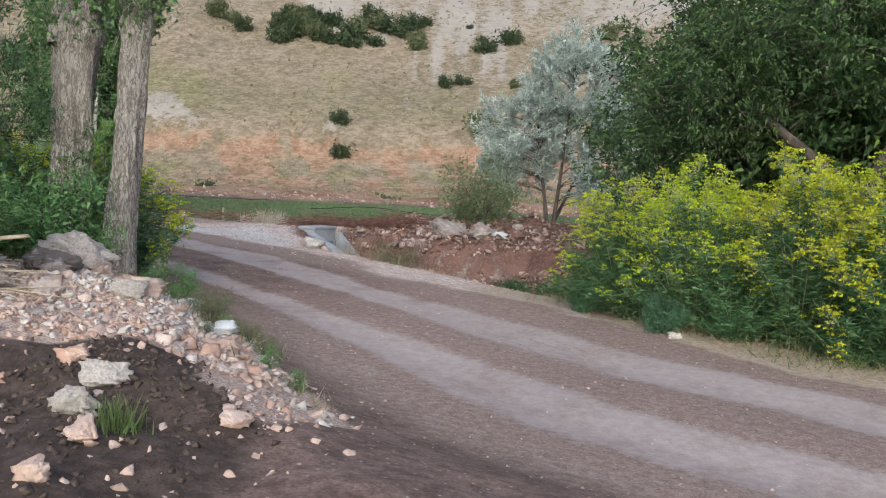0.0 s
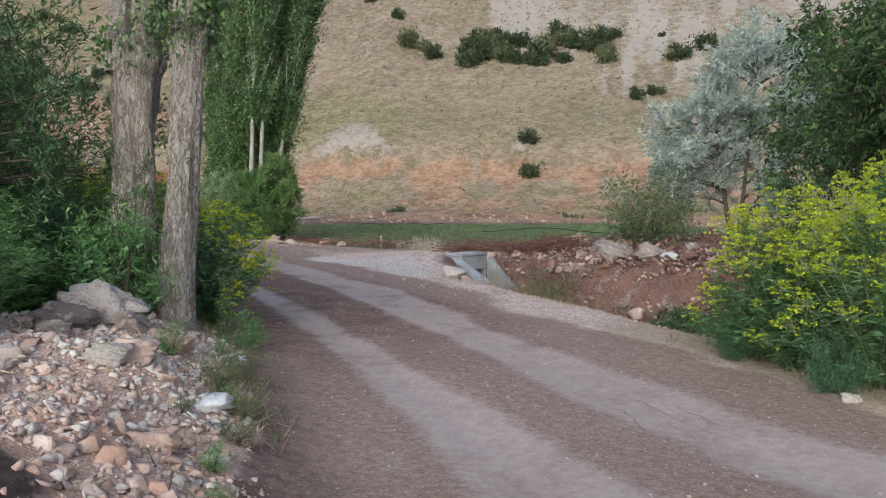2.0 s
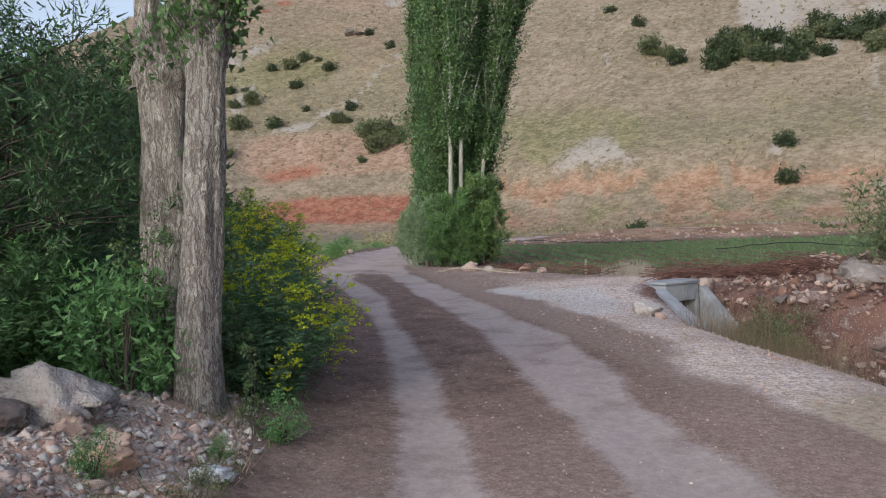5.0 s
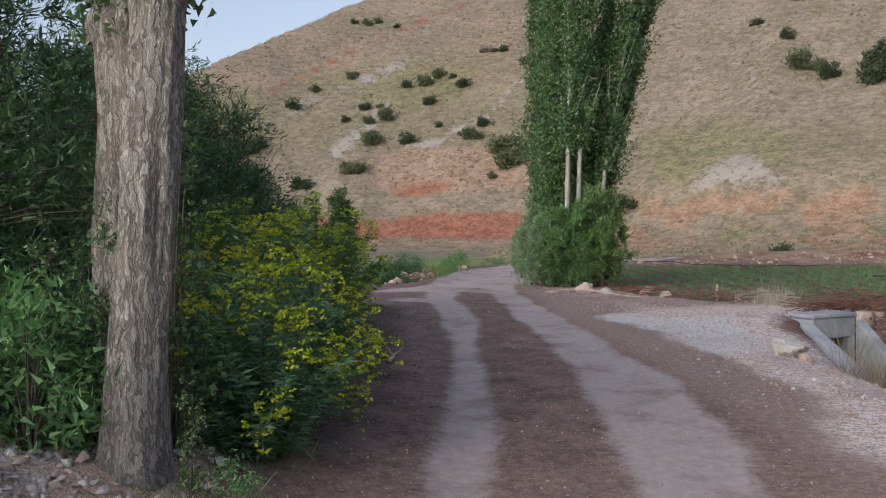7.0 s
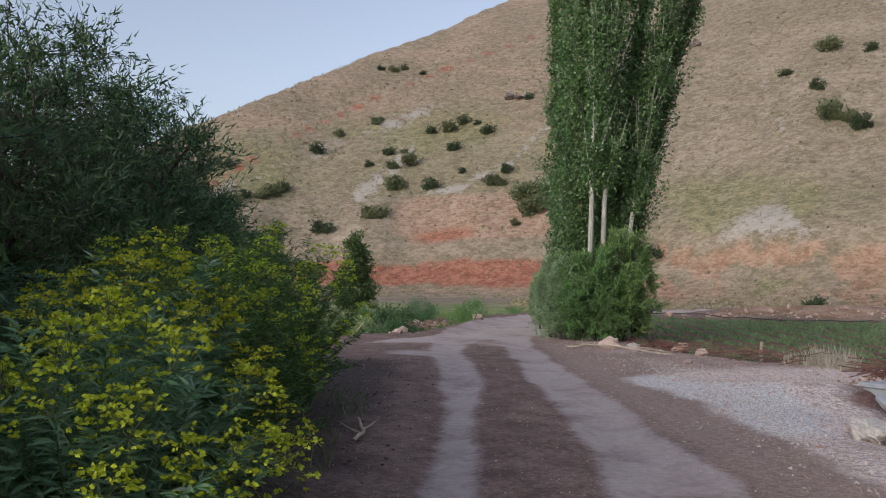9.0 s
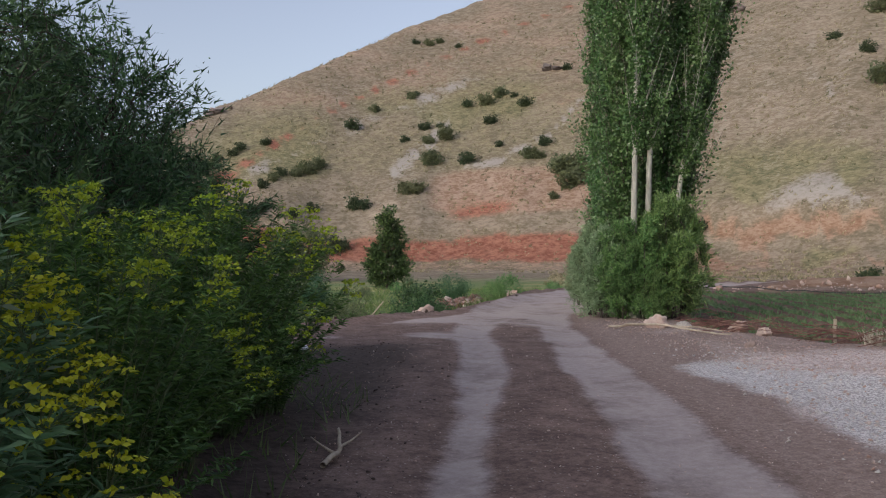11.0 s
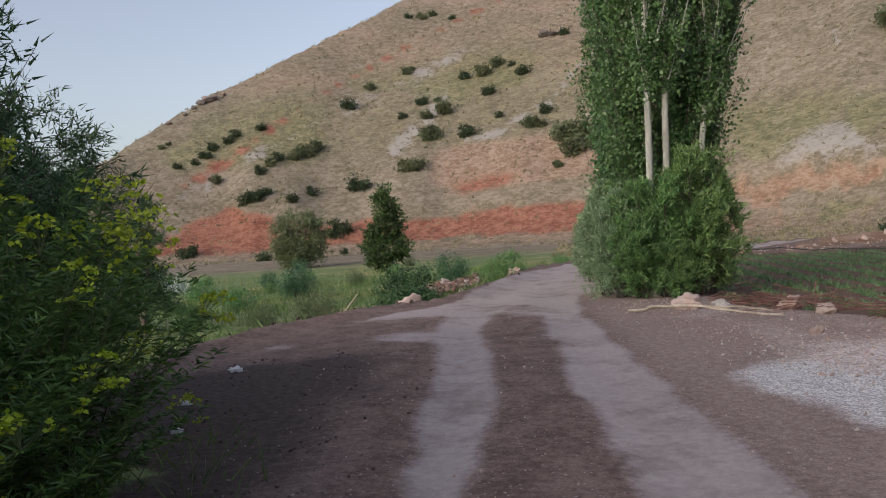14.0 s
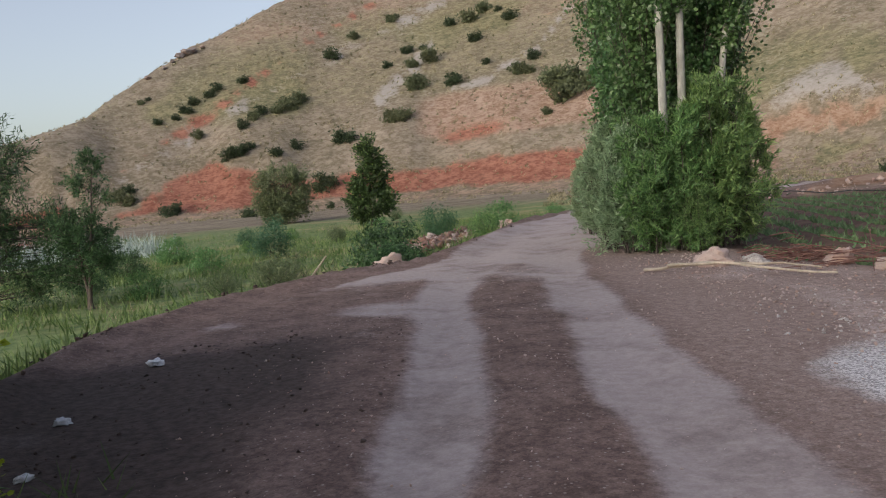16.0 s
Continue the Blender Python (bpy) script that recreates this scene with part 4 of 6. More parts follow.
# a leafy sucker beside the leaning trunk
sucker = tree_meshes(68, [((0, 0, 0), (0.05, 0.1, 2.5), 0.014), ((0.05, 0, 0), (0.15, 0.05, 1.9), 0.011), ((0, 0.05, 0), (-0.1, 0.2, 2.1), 0.012)],
                     [((0.03, 0.06, 1.9), (0.16, 0.16, 0.6)), ((0.08, 0.05, 1.2), (0.2, 0.2, 0.6)), ((0, 0.1, 0.5), (0.25, 0.25, 0.4))], 60, 16, 0.055, 0.75, 0.07, M_BARK_DARK, M_POPLAR, 0.3, 0.006, 3, 0.6, True)
place_plant("poplar_sucker", sucker, -7.02, 7.36, 0.85, 0, "thin leafy poplar sucker beside the leaning trunk", "sapling")
place_plant("poplar_sucker", sucker, -6.95, 6.75, 0.5, 120, "low leafy poplar sucker between the trunks", "sapling")
place_plant("poplar_sucker", sucker, -7.05, 7.0, 0.55, 250, "low leafy poplar sucker between the trunks", "sapling")
place_plant("poplar_sucker", sucker, -6.15, 7.30, 0.28, 70, "small leafy poplar sucker at the trunk foot", "sapling")

# ---- flowering shrubs ----
SIZES = ((1.9, 1.0), (1.75, 1.05), (2.0, 0.95))
SH = [flower_shrub_meshes(20 + k, h_, r_, 96, 0.92, M_SHRUB_G, 0.45, (0.085, 0.15), 100, head=1.4, broad=1.2) for k, (h_, r_) in enumerate(SIZES)]
SHL = [flower_shrub_meshes(30 + k, h_, r_, 110, 0.3, M_LIME, 0.75, (0.05, 0.10), 150, M_LIME_FLOWER, M_STEM_SHADED, 1.3, 1.3) for k, (h_, r_) in enumerate(SIZES)]
SHN = [flower_shrub_meshes(35 + k, h_, r_, 92, 0.5, M_SHRUB_N, 0.0, (0.09, 0.16), 100, M_FLOWER, M_STEM_SHADED, 1.7, 1.35) for k, (h_, r_) in enumerate(SIZES)]
GR = [flower_shrub_meshes(40 + k, 1.35, 0.8, 70, 0.0, M_SHRUB_L, 0.0, (0.06, 0.105), 95, stem=M_STEM_SHADED, broad=1.3) for k in range(2)]
row_r = [(-1.9, 10.45, 0.80), (-0.95, 9.75, 0.86), (0.1, 9.45, 0.92), (1.1, 9.1, 0.98), (2.1, 8.7, 1.05), (-1.2, 11.3, 1.05), (-0.1, 10.9, 1.18), (1.0, 10.5, 1.25), (2.1, 10.1, 1.36), (3.1, 9.4, 1.36)]
for k, (x, y, s) in enumerate(row_r):
    place_plant("flowering_shrub", SH[k % 3], x, y, s, 77 * k, "tall green shrub with yellow flower heads beside the road", "shrub", "yellow shrubs right of the road")
LOW = flower_shrub_meshes(52, 1.15, 0.95, 76, 0.14, M_SHRUB_G, 0.0, (0.085, 0.15), 72, broad=1.25)
for k, (x, y, s) in enumerate([(-2.15, 10.4, 0.72), (-1.55, 10.0, 0.72), (-0.5, 9.45, 0.74), (0.6, 9.1, 0.78), (1.6, 8.65, 0.82), (2.5, 8.3, 0.85)]):
    place_plant("leafy_shrub", LOW, x, y, s, 97 * k, "low leafy green shrub in front of the yellow ones", "shrub", "low shrubs right of the road")
row_l = [(-7.45, 8.05, 0.76), (-8.6, 8.45, 0.80), (-9.6, 9.1, 0.86), (-11.0, 9.5, 0.92), (-12.0, 10.0, 0.95), (-12.8, 10.5, 1.02), (-13.45, 10.3, 0.95),
         (-10.4, 8.6, 0.85), (-11.6, 9.2, 0.9)]
for k, (x, y, s) in enumerate(row_l):
    place_plant("flowering_shrub", (SHN if k < 2 else SHL)[(k + 1) % 3], x, y, s, 113 * k, "tall green shrub with yellow flower heads under the willows", "shrub", "yellow shrubs left of the road")
SHADE = flower_shrub_meshes(50, 1.55, 1.0, 70, 0.06, M_SHRUB, 0.0, (0.085, 0.15), 80, stem=M_STEM_SHADED)
for k, (x, y, s) in enumerate([(-8.6, 6.9, 0.85), (-9.7, 7.7, 0.9), (-12.1, 9.0, 1.0), (-13.3, 9.7, 1.05), (-11.0, 8.2, 0.95)]):
    place_plant("leafy_shrub", SHADE, x, y, s, 40 * k, "dark green narrow-leaved shrub under the willows", "shrub", "green shrubs under the willows")
for k, (x, y, s) in enumerate([(-5.6, 4.0, 0.9), (-6.3, 4.8, 0.9), (-7.0, 5.3, 0.95), (-7.9, 5.9, 0.9), (-6.4, 3.7, 1.05), (-7.3, 4.5, 1.05), (-5.4, 3.0, 1.0), (-8.2, 6.4, 1.0), (-8.0, 5.4, 1.1)]):
    place_plant("leafy_shrub", GR[k % 2], x, y, s, 61 * k, "fresh green narrow-leaved shrub behind the rubble", "shrub", "green shrubs behind the rubble")

# ---- trees ----
WILLOW = [tree_meshes(60 + k, [((0, 0, 0), (0.3, 0.2, 3.8), 0.10), ((0.2, 0, 0), (-0.9, 0.5, 3.4), 0.07), ((0, 0.2, 0), (0.7, -0.9, 3.2), 0.07)],
                      [((0, 0, 2.4), (1.7, 1.7, 1.5)), ((0.6, 0.4, 3.4), (1.0, 1.0, 0.9)), ((-0.9, -0.5, 1.6), (1.3, 1.3, 1.2)), ((0.9, -0.9, 1.3), (1.2, 1.2, 1.1))],
                      230, 150, 0.106, 0.215, 0.22, M_BARK_DARK, M_WILLOW, 0.15, 0.03, 5, 0.5) for k in range(2)]
for k, (x, y, s) in enumerate([(-11.4, 5.6, 0.86), (-13.2, 7.5, 0.92), (-14.9, 8.8, 0.95), (-15.7, 9.05, 0.95), (-16.9, 9.3, 0.72), (-18.4, 9.8, 0.85), (-31.0, 9.9, 1.05), (-9.0, 6.15, 0.86)]):
    place_plant("willow_tree", WILLOW[k % 2], x, y, s, 80 * k, "dark green bushy willow behind the shrubs", "tree", "willows left of the road")
BIG_WILLOW = tree_meshes(64, [((0, 0, 0), (0.3, 0.2, 3.8), 0.10), ((0.2, 0, 0), (-0.9, 0.5, 3.4), 0.07), ((0, 0.2, 0), (0.7, -0.9, 3.2), 0.07)],
                         [((0, 0, 2.6), (1.7, 1.7, 1.7)), ((0.2, 0.1, 4.0), (1.4, 1.4, 1.0)), ((-0.9, -0.5, 1.8), (1.3, 1.3, 1.2)), ((0.9, -0.9, 1.6), (1.2, 1.2, 1.1))],
                         230, 140, 0.095, 0.43, 0.23, M_BARK_DARK, M_WILLOW_G, 0.5, 0.03, 6, 0.1)
for k, (x, y, s) in enumerate([(-1.75, 17.6, 1.2), (-0.2, 17.2, 1.4), (3.6, 17.6, 1.8), (1.8, 18.4, 1.7)]):
    place_plant("willow_tree", BIG_WILLOW, x, y, s, 50 + 95 * k, "large dark willow beyond the yellow shrubs", "tree", "willows over the ditch")
leaning = tree_meshes(67, [((0, 0, 0), (-0.5, 0, 2.8), 0.21), ((-0.45, 0, 2.6), (-3.0, 0.1, 4.7), 0.13), ((-0.45, 0, 2.6), (0.6, 0.4, 5.2), 0.13), ((0.4, 0.3, 0), (0.9, 0.3, 4.6), 0.13)],
                      [((-1.2, 0, 4.9), (2.3, 1.6, 0.9)), ((-3.0, 0, 4.3), (1.3, 1.2, 0.8)), ((1.4, 0, 4.6), (1.6, 1.5, 1.0)), ((2.4, 0.3, 3.4), (1.0, 1.2, 1.4))],
                      190, 190, 0.09, 0.40, 0.24, M_BARK_DARK, M_WILLOW_G, 0.7, 0.035, 6, -0.1)
place_plant("leaning_tree", leaning, 1.35, 15.0, 1.0, 0, "old tree with a dark leaning trunk and hanging fresh leaves", "tree")
for x, y, h_ in ((-0.45, 15.6, 3.1), (-1.2, 16.2, 2.6), (0.45, 15.9, 2.4)):
    pole_ = new("bare_sapling", shade(mesh_of("bare_sapling", *tube([(0, 0, -0.2), (0.03, 0, h_ * 0.5), (0.16, 0, h_)], [0.05, 0.042, 0.03], 8), M_BARK_PALE)))
    pole_.matrix_basis = pose(x, y, ground_z(x, y))
    tagged(pole_, "thin bare grey sapling standing under the willows", "tree", "bare saplings under the willows")
# a thin open tree out in the meadow
lone = tree_meshes(66, [((0, 0, 0), (0.4, 0.3, 4.2), 0.07), ((0.1, 0, 0), (-0.8, 0.2, 3.0), 0.05)], [((0.3, 0.2, 3.6), (0.5, 0.5, 0.9)), ((0, 0, 2.0), (0.8, 0.8, 0.8)), ((-0.6, 0.1, 1.4), (0.9, 0.9, 0.7))],
                   80, 200, 0.10, 0.35, 0.22, M_BARK_DARK, M_WILLOW, 0.2)
place_plant("thin_tree", lone, -29.0, 12.4, 0.68, 30, "thin open dark tree below the road", "tree")

silver = tree_meshes(71, [((0, 0, 0), (-0.6, 0.2, 3.4), 0.06), ((0.1, 0, 0), (0.5, -0.2, 3.8), 0.06), ((0, 0.1, 0), (1.1, 0.5, 3.0), 0.05)],
                     [((-0.7, 0, 2.5), (1.1, 1.1, 1.2)), ((0.5, 0.2, 3.4), (1.2, 1.2, 1.5)), ((1.2, 0, 2.2), (1.0, 1.0, 1.4)), ((-1.0, 0.3, 1.7), (0.9, 0.9, 0.7))],
                     250, 210, 0.12, 0.26, 0.17, M_BARK_DARK, M_SILVER, 0.1, 0.022)
place_plant("silver_tree", silver, -6.9, 24.8, 1.18, 0, "silvery grey-leaved oleaster tree on the spoil bank", "tree")


def poplar_meshes(seed, H, lean, low, branches, rad, pale=True):
    """A fastigiate poplar: one trunk, steep branches set all round it, round leaves thick along the branches."""
    rng = np.random.default_rng(seed)
    t = np.linspace(0, 1, 16)
    top = np.array([lean[0], lean[1], H])
    P = top * t[:, None] + np.cumsum(rng.normal(size=(16, 3)) * (0.025, 0.025, 0), axis=0)
    P[:, :2] = P[:, :2] * (0.35 + 0.65 * t[:, None])
    wood = [tube(P, rad * 0.85 * (1 - 0.85 * t) * (1 + 0.4 * np.exp(-t * 20)), 10)]
    lc, ld = [], []
    for _ in range(branches):
        z = low + (H - low) * rng.uniform(0, 1) ** 1.15
        s0 = np.array([np.interp(z, P[:, 2], P[:, k]) for k in range(3)])
        a = rng.uniform(0, 2 * np.pi)
        long = rng.uniform(0.7, 2.3) * (1 - 0.45 * (z - low) / (H - low))
        open_ = rng.uniform(0.10, 0.46)
        way = np.array([np.cos(a) * open_ + lean[0] / H, np.sin(a) * open_ + lean[1] / H, 1.0])
        tip = s0 + way * long
        B = bend(s0, tip, long * -0.15, 6) + np.cumsum(rng.normal(size=(6, 3)) * 0.012, axis=0)
        wood.append(tube(B[[0, 2, 3, 5]], np.linspace(rad * 0.26, 0.004, 4), 4))
        n = int(long * 105)
        knots = rng.uniform(0.12, 1.0, 5)
        u = np.clip(knots[rng.integers(0, 5, n)] + rng.normal(0, 0.05, n), 0.05, 1.08)
        C = np.stack([np.interp(u, np.linspace(0, 1, 6), B[:, k]) for k in range(3)], 1) + (u[:, None] - 1).clip(0) * way * long
        lc.append(C + rng.normal(size=(n, 3)) * (0.075, 0.075, 0.09) * rng.uniform(0.6, 1.7))
        ld.append(rng.normal(size=(n, 3)) + (0, 0, -0.25))
    C, D = np.concatenate(lc), np.concatenate(ld)
    L = rng.uniform(0.06, 0.092, len(C))
    return [("trunk", shade(mesh_of("trunk", *joined(wood), M_BARK_PALE if pale else M_BARK_DARK))), ("crown", mesh_of("crown", *lances(C, D, L, L * 0.85, rng, 0.05), M_POPLAR))]


def beside(across, back):
    """A place at the poplar clump: metres across it and metres behind its two pale trunks."""
    return -21.3 + 0.459 * across - 0.889 * back, 21.05 + 0.889 * across + 0.459 * back


for k, (u_, w_, H_, lean_, low_, many, rad_, pale_, text) in enumerate([
        (0.0, 0.0, 12.5, (0.25, 0.5), 3.9, 95, 0.095, True, "tall slim poplar with pale bare trunk"), (0.24, 0.1, 13.0, (0.35, 0.7), 3.9, 95, 0.095, True, "tall slim poplar with pale bare trunk"),
        (0.62, 0.9, 12.0, (0.75, 1.5), 2.4, 160, 0.07, False, "slim poplar in the middle of the clump"),
        (0.92, 0.5, 11.5, (0.9, 1.8), 3.2, 125, 0.085, True, "leaning slim poplar with pale trunk"), (-0.10, 0.7, 12.0, (0.0, 0.1), 0.8, 190, 0.07, False, "slim poplar leafy down to the ground"),
        (0.45, 1.2, 12.5, (0.45, 0.8), 1.0, 190, 0.07, False, "slim poplar leafy down to the ground"), (1.05, 1.5, 11.5, (1.35, 2.6), 2.2, 150, 0.07, False, "slim poplar bent outward at the top"),
        (-0.10, 2.1, 11.5, (-0.1, 0.1), 0.8, 140, 0.07, False, "slim poplar leafy down to the ground"), (0.0, 4.1, 10.5, (-0.1, 0.0), 0.8, 110, 0.07, False, "slim poplar leafy down to the ground"),
        (0.0, 6.0, 10.5, (-0.1, 0.0), 0.8, 110, 0.07, False, "slim poplar leafy down to the ground")]):
    x, y = beside(u_, w_)
    place_plant("lombardy_poplar", poplar_meshes(80 + k, H_, lean_, low_, many, rad_, pale_), x, y, 1.0, 0, text + " at the field corner", "tree", "poplars at the field corner")

# ---- willow scrub at the poplar foot ----
def osier_meshes(seed, leaf):
    """A willow bush of many rods from one foot, its narrow leaves gathered in upright sprays."""
    rods = [((0.1 * math.cos(a), 0.1 * math.sin(a), 0), (0.4 * math.cos(a), 0.4 * math.sin(a), 1.9), 0.018) for a in (0.3, 1.3, 2.2, 3.4, 4.4, 5.5)]
    return tree_meshes(seed, rods, [((0, 0, 1.6), (0.46, 0.46, 0.85)), ((0.22, 0.1, 1.1), (0.42, 0.42, 0.7)), ((-0.22, 0.15, 1.05), (0.42, 0.42, 0.75)), ((0, -0.08, 0.5), (0.36, 0.36, 0.5))],
                       140, 100, 0.112, 0.25, 0.12, M_BARK_DARK, leaf, 0.1, 0.012, 5, 1.3)


OSIER = [osier_meshes(150, M_OSIER), osier_meshes(151, M_SAGE), osier_meshes(152, M_OSIER)]
for k, (u_, w_, s_, v, text) in enumerate([
        (0.75, -0.1, 1.10, 0, "tall green willow bush under the poplars"), (0.2, -0.3, 0.95, 0, "green willow bush under the poplars"), (-0.3, -0.25, 0.86, 0, "green willow bush under the poplars"),
        (1.1, 0.35, 1.17, 0, "tall olive willow bush leaning over the field corner"), (-0.65, 0.05, 0.84, 1, "pale sage-green bush at the foot of the poplars"), (-0.8, 0.9, 0.88, 1, "pale sage-green bush at the foot of the poplars"),
        (0.35, -0.6, 0.45, 0, "low green willow shoots at the foot of the poplars"), (-0.2, 0.8, 0.95, 0, "green willow bush behind the poplar trunks"), (-0.55, 3.3, 0.8, 1, "pale sage-green bush behind the poplars"), (-0.6, 5.2, 0.75, 1, "pale sage-green bush behind the poplars")]):
    x, y = beside(u_, w_)
    place_plant("willow_bush", OSIER[2 if v == 0 and k % 2 else v], x, y, s_ * 0.98, 71 * k, text, "bush", "willow bushes at the poplar foot")

BSH = {1: bush_meshes(91, 1.1, 1.9, 4500, 0.13, 0.3, M_SHRUB), 2: bush_meshes(92, 1.0, 1.6, 4200, 0.10, 0.30, M_OLIVE),
       3: bush_meshes(93, 1.0, 1.1, 3000, 0.11, 0.4, M_WILLOW), 4: bush_meshes(94, 1.0, 1.2, 3000, 0.12, 0.35, M_SHRUB_L), 6: bush_meshes(96, 1.0, 1.7, 1500, 0.13, 0.36, M_SHRUB_L, None, 22), 7: bush_meshes(97, 1.0, 1.7, 1400, 0.12, 0.28, M_BUSH_L, None, 22)}
for k, (x, y, s, v, text) in enumerate([
        (-7.9, 21.7, 1.2, 2, "sparse olive bush on the ditch bank"), (-4.6, 16.6, 0.75, 3, "dark green bush down in the ditch"),
        (-5.6, 17.4, 0.6, 3, "dark green bush down in the ditch"), (-8.9, 18.25, 0.72, 2, "wispy green weed in the ditch"),
        (-28.0, 18.7, 1.0, 3, "brownish green bush at the meadow edge"), (-26.9, 18.4, 0.6, 3, "brownish green bush at the meadow edge"),
        (-31.5, 23.0, 0.55, 4, "fresh green bush on the rubble heap"), (-33.6, 24.6, 0.7, 4, "yellow-green bush beside the road bend"),
        (-37.0, 24.0, 0.6, 1, "green bush beside the rubble heap"), (-41.5, 34.5, 0.6, 1, "green bush across the road bend"), (-39.5, 30.2, 0.5, 4, "green bush across the road bend"),
        (-52.0, 20.5, 0.5, 1, "green bush in the meadow"), (-47.0, 19.5, 0.4, 4, "green bush in the meadow"), (-44.0, 22.5, 0.5, 2, "olive bush in the meadow"),
        (-57.0, 24.0, 0.5, 4, "green bush in the meadow"), (-60.0, 30.5, 0.5, 4, "green bush in the meadow"), (-70.0, 35.5, 0.6, 2, "olive bush in the meadow"),
        (-30.0, 13.5, 0.5, 4, "fresh green clump in the meadow"), (-27.5, 14.8, 0.45, 2, "olive clump in the meadow"), (-36.0, 16.0, 0.6, 4, "yellow-green clump in the meadow"), (-38.5, 18.5, 0.7, 1, "green clump in the meadow"), (-44.0, 16.0, 0.8, 4, "yellow-green clump in the meadow"), (-48.0, 13.0, 0.8, 1, "green clump in the meadow"), (-24.3, 15.2, 0.55, 2, "straw-coloured wispy bush at the road edge"), (-40.0, 14.0, 0.8, 3, "dark weed clump in the meadow"), (-34.0, 12.5, 0.6, 3, "dark weed clump in the meadow"),
        (-5.15, 5.95, 0.15, 6, "small green weed among the rubble"), (-4.35, 5.75, 0.19, 7, "small grey-green weed at the rubble edge"), (-6.05, 7.5, 0.2, 6, "small green weed at the trunk foot"),
        (-4.75, 6.35, 0.17, 7, "small grey-green weed at the rubble edge"), (-7.15, 6.65, 0.55, 6, "green shoots round the trunk foot"), (-6.75, 6.62, 0.5, 6, "green shoots round the trunk foot"),
        (-3.35, 5.05, 0.099, 7, "small grey-green weed at the rubble edge"), (-3.00, 4.60, 0.081, 6, "small green weed at the rubble edge"), (-3.75, 5.45, 0.112, 7, "small grey-green weed at the rubble edge"), (-4.05, 5.60, 0.087, 6, "small green weed at the rubble edge"), (-2.60, 4.30, 0.074, 6, "small green weed at the rubble edge"), (-5.20, 6.55, 0.099, 7, "small grey-green weed at the rubble edge"), (-5.65, 6.85, 0.093, 6, "small green weed at the rubble edge"), (-3.90, 5.10, 0.074, 7, "small grey-green weed at the rubble edge"), (-1.2, 9.2, 0.22, 1, "low grey-green weed at the shrub foot"), (-2.25, 10.15, 0.2, 1, "low grey-green weed at the shrub foot")]):
    place_plant("bush", BSH[v], x, y, s, 55 * k, text, "bush")

young = tree_meshes(73, [((0, 0, 0), (0.1, 0, 5.2), 0.08)], [((0, 0, 1.5), (1.3, 1.3, 1.2)), ((0.1, 0, 2.9), (1.05, 1.05, 1.2)), ((0, 0.1, 4.2), (0.65, 0.65, 0.9)), ((0.1, 0, 5.1), (0.3, 0.3, 0.5))], 130, 90, 0.2, 0.6, 0.3, M_BARK_DARK, M_WILLOW_G, 0.2)
place_plant("young_tree", young, -64.0, 31.4, 1.0, 0, "young dark green tree standing alone in the meadow", "tree")
globe = tree_meshes(74, [((0, 0, 0), (0.1, 0, 2.2), 0.12), ((0, 0.1, 0), (0.7, 0.3, 2.1), 0.09)], [((0, 0, 2.0), (1.9, 1.9, 1.5)), ((0, 0, 1.0), (1.6, 1.6, 0.8))], 150, 110, 0.2, 0.35, 0.33, M_BARK_DARK, M_OLIVE, 0.2)
place_plant("round_tree", globe, -86.5, 31.2, 1.35, 0, "round olive-green tree at the far side of the meadow", "tree")

# ---- bushes of the slope: bearing, metres from the hub, half width; below zero: grey-green ----
SL = [bush_meshes(100 + k, 1.0, 1.5, 950, 0.24, 0.5, (M_BUSH, M_BUSH, M_BUSH_L, M_BUSH_L)[k], None, 6) for k in range(4)]
SLOPE_A = [(59.7, 192, 1.8), (61.4, 173, 1.0), (66.3, 186, 1.6), (67.6, 181, 1.2), (65.9, 169, -2.3), (65.6, 172, 1.3), (64.9, 180, -2.4), (66.0, 179, -1.6), (65.3, 186, 0.9), (63.6, 168, 1.9), (62.0, 185, 1.8),
           (58.3, 170, 1.6), (59.4, 165, -1.8), (58.8, 165, -1.9), (57.3, 157, -2.8), (56.2, 156, -3.4), (56.6, 151, -2.8), (55.4, 153, -2.6), (67.6, 157, -1.8), (66.9, 157, -2.0), (70.6, 155, 2.2),
           (71.0, 190, 2.0), (63.4, 196, 1.6), (62.2, 196, -2.3), (61.3, 199, -2.0), (60.4, 197, 1.0), (67.2, 204, -1.4), (66.8, 206, 0.9), (69.6, 199, -1.5), (57.7, 148, -1.1), (56.9, 210, 1.5), (55.6, 200, 1.6)]
SLOPE_B = [(38.8, 83, 1.1), (48.9, 128, 2.2), (40.7, 191, 1.6), (38.8, 177, 1.8), (38.1, 162, -3.0), (36.4, 156, 2.1), (38.2, 200, -2.7), (36.0, 196, 1.7), (33.2, 153, 1.1), (32.1, 153, -2.7),
           (29.0, 150, 2.8), (26.5, 154, 2.5), (24.0, 158, 1.7), (24.5, 147, -2.1), (21.0, 158, 0.8), (19.9, 146, 2.4), (18.2, 150, 2.7), (22.3, 132, 1.6), (21.1, 133, 1.6), (29.5, 115, 1.6),
           (29.3, 110, 1.8), (19.5, 113, -2.6), (17.5, 131, -1.2), (11.7, 153, -3.0), (30.6, 156, 2.8), (27.7, 159, 2.8), (31.4, 150, -2.0), (25.4, 152, 1.8), (37.0, 160, -1.8), (33.8, 157, -1.8)]
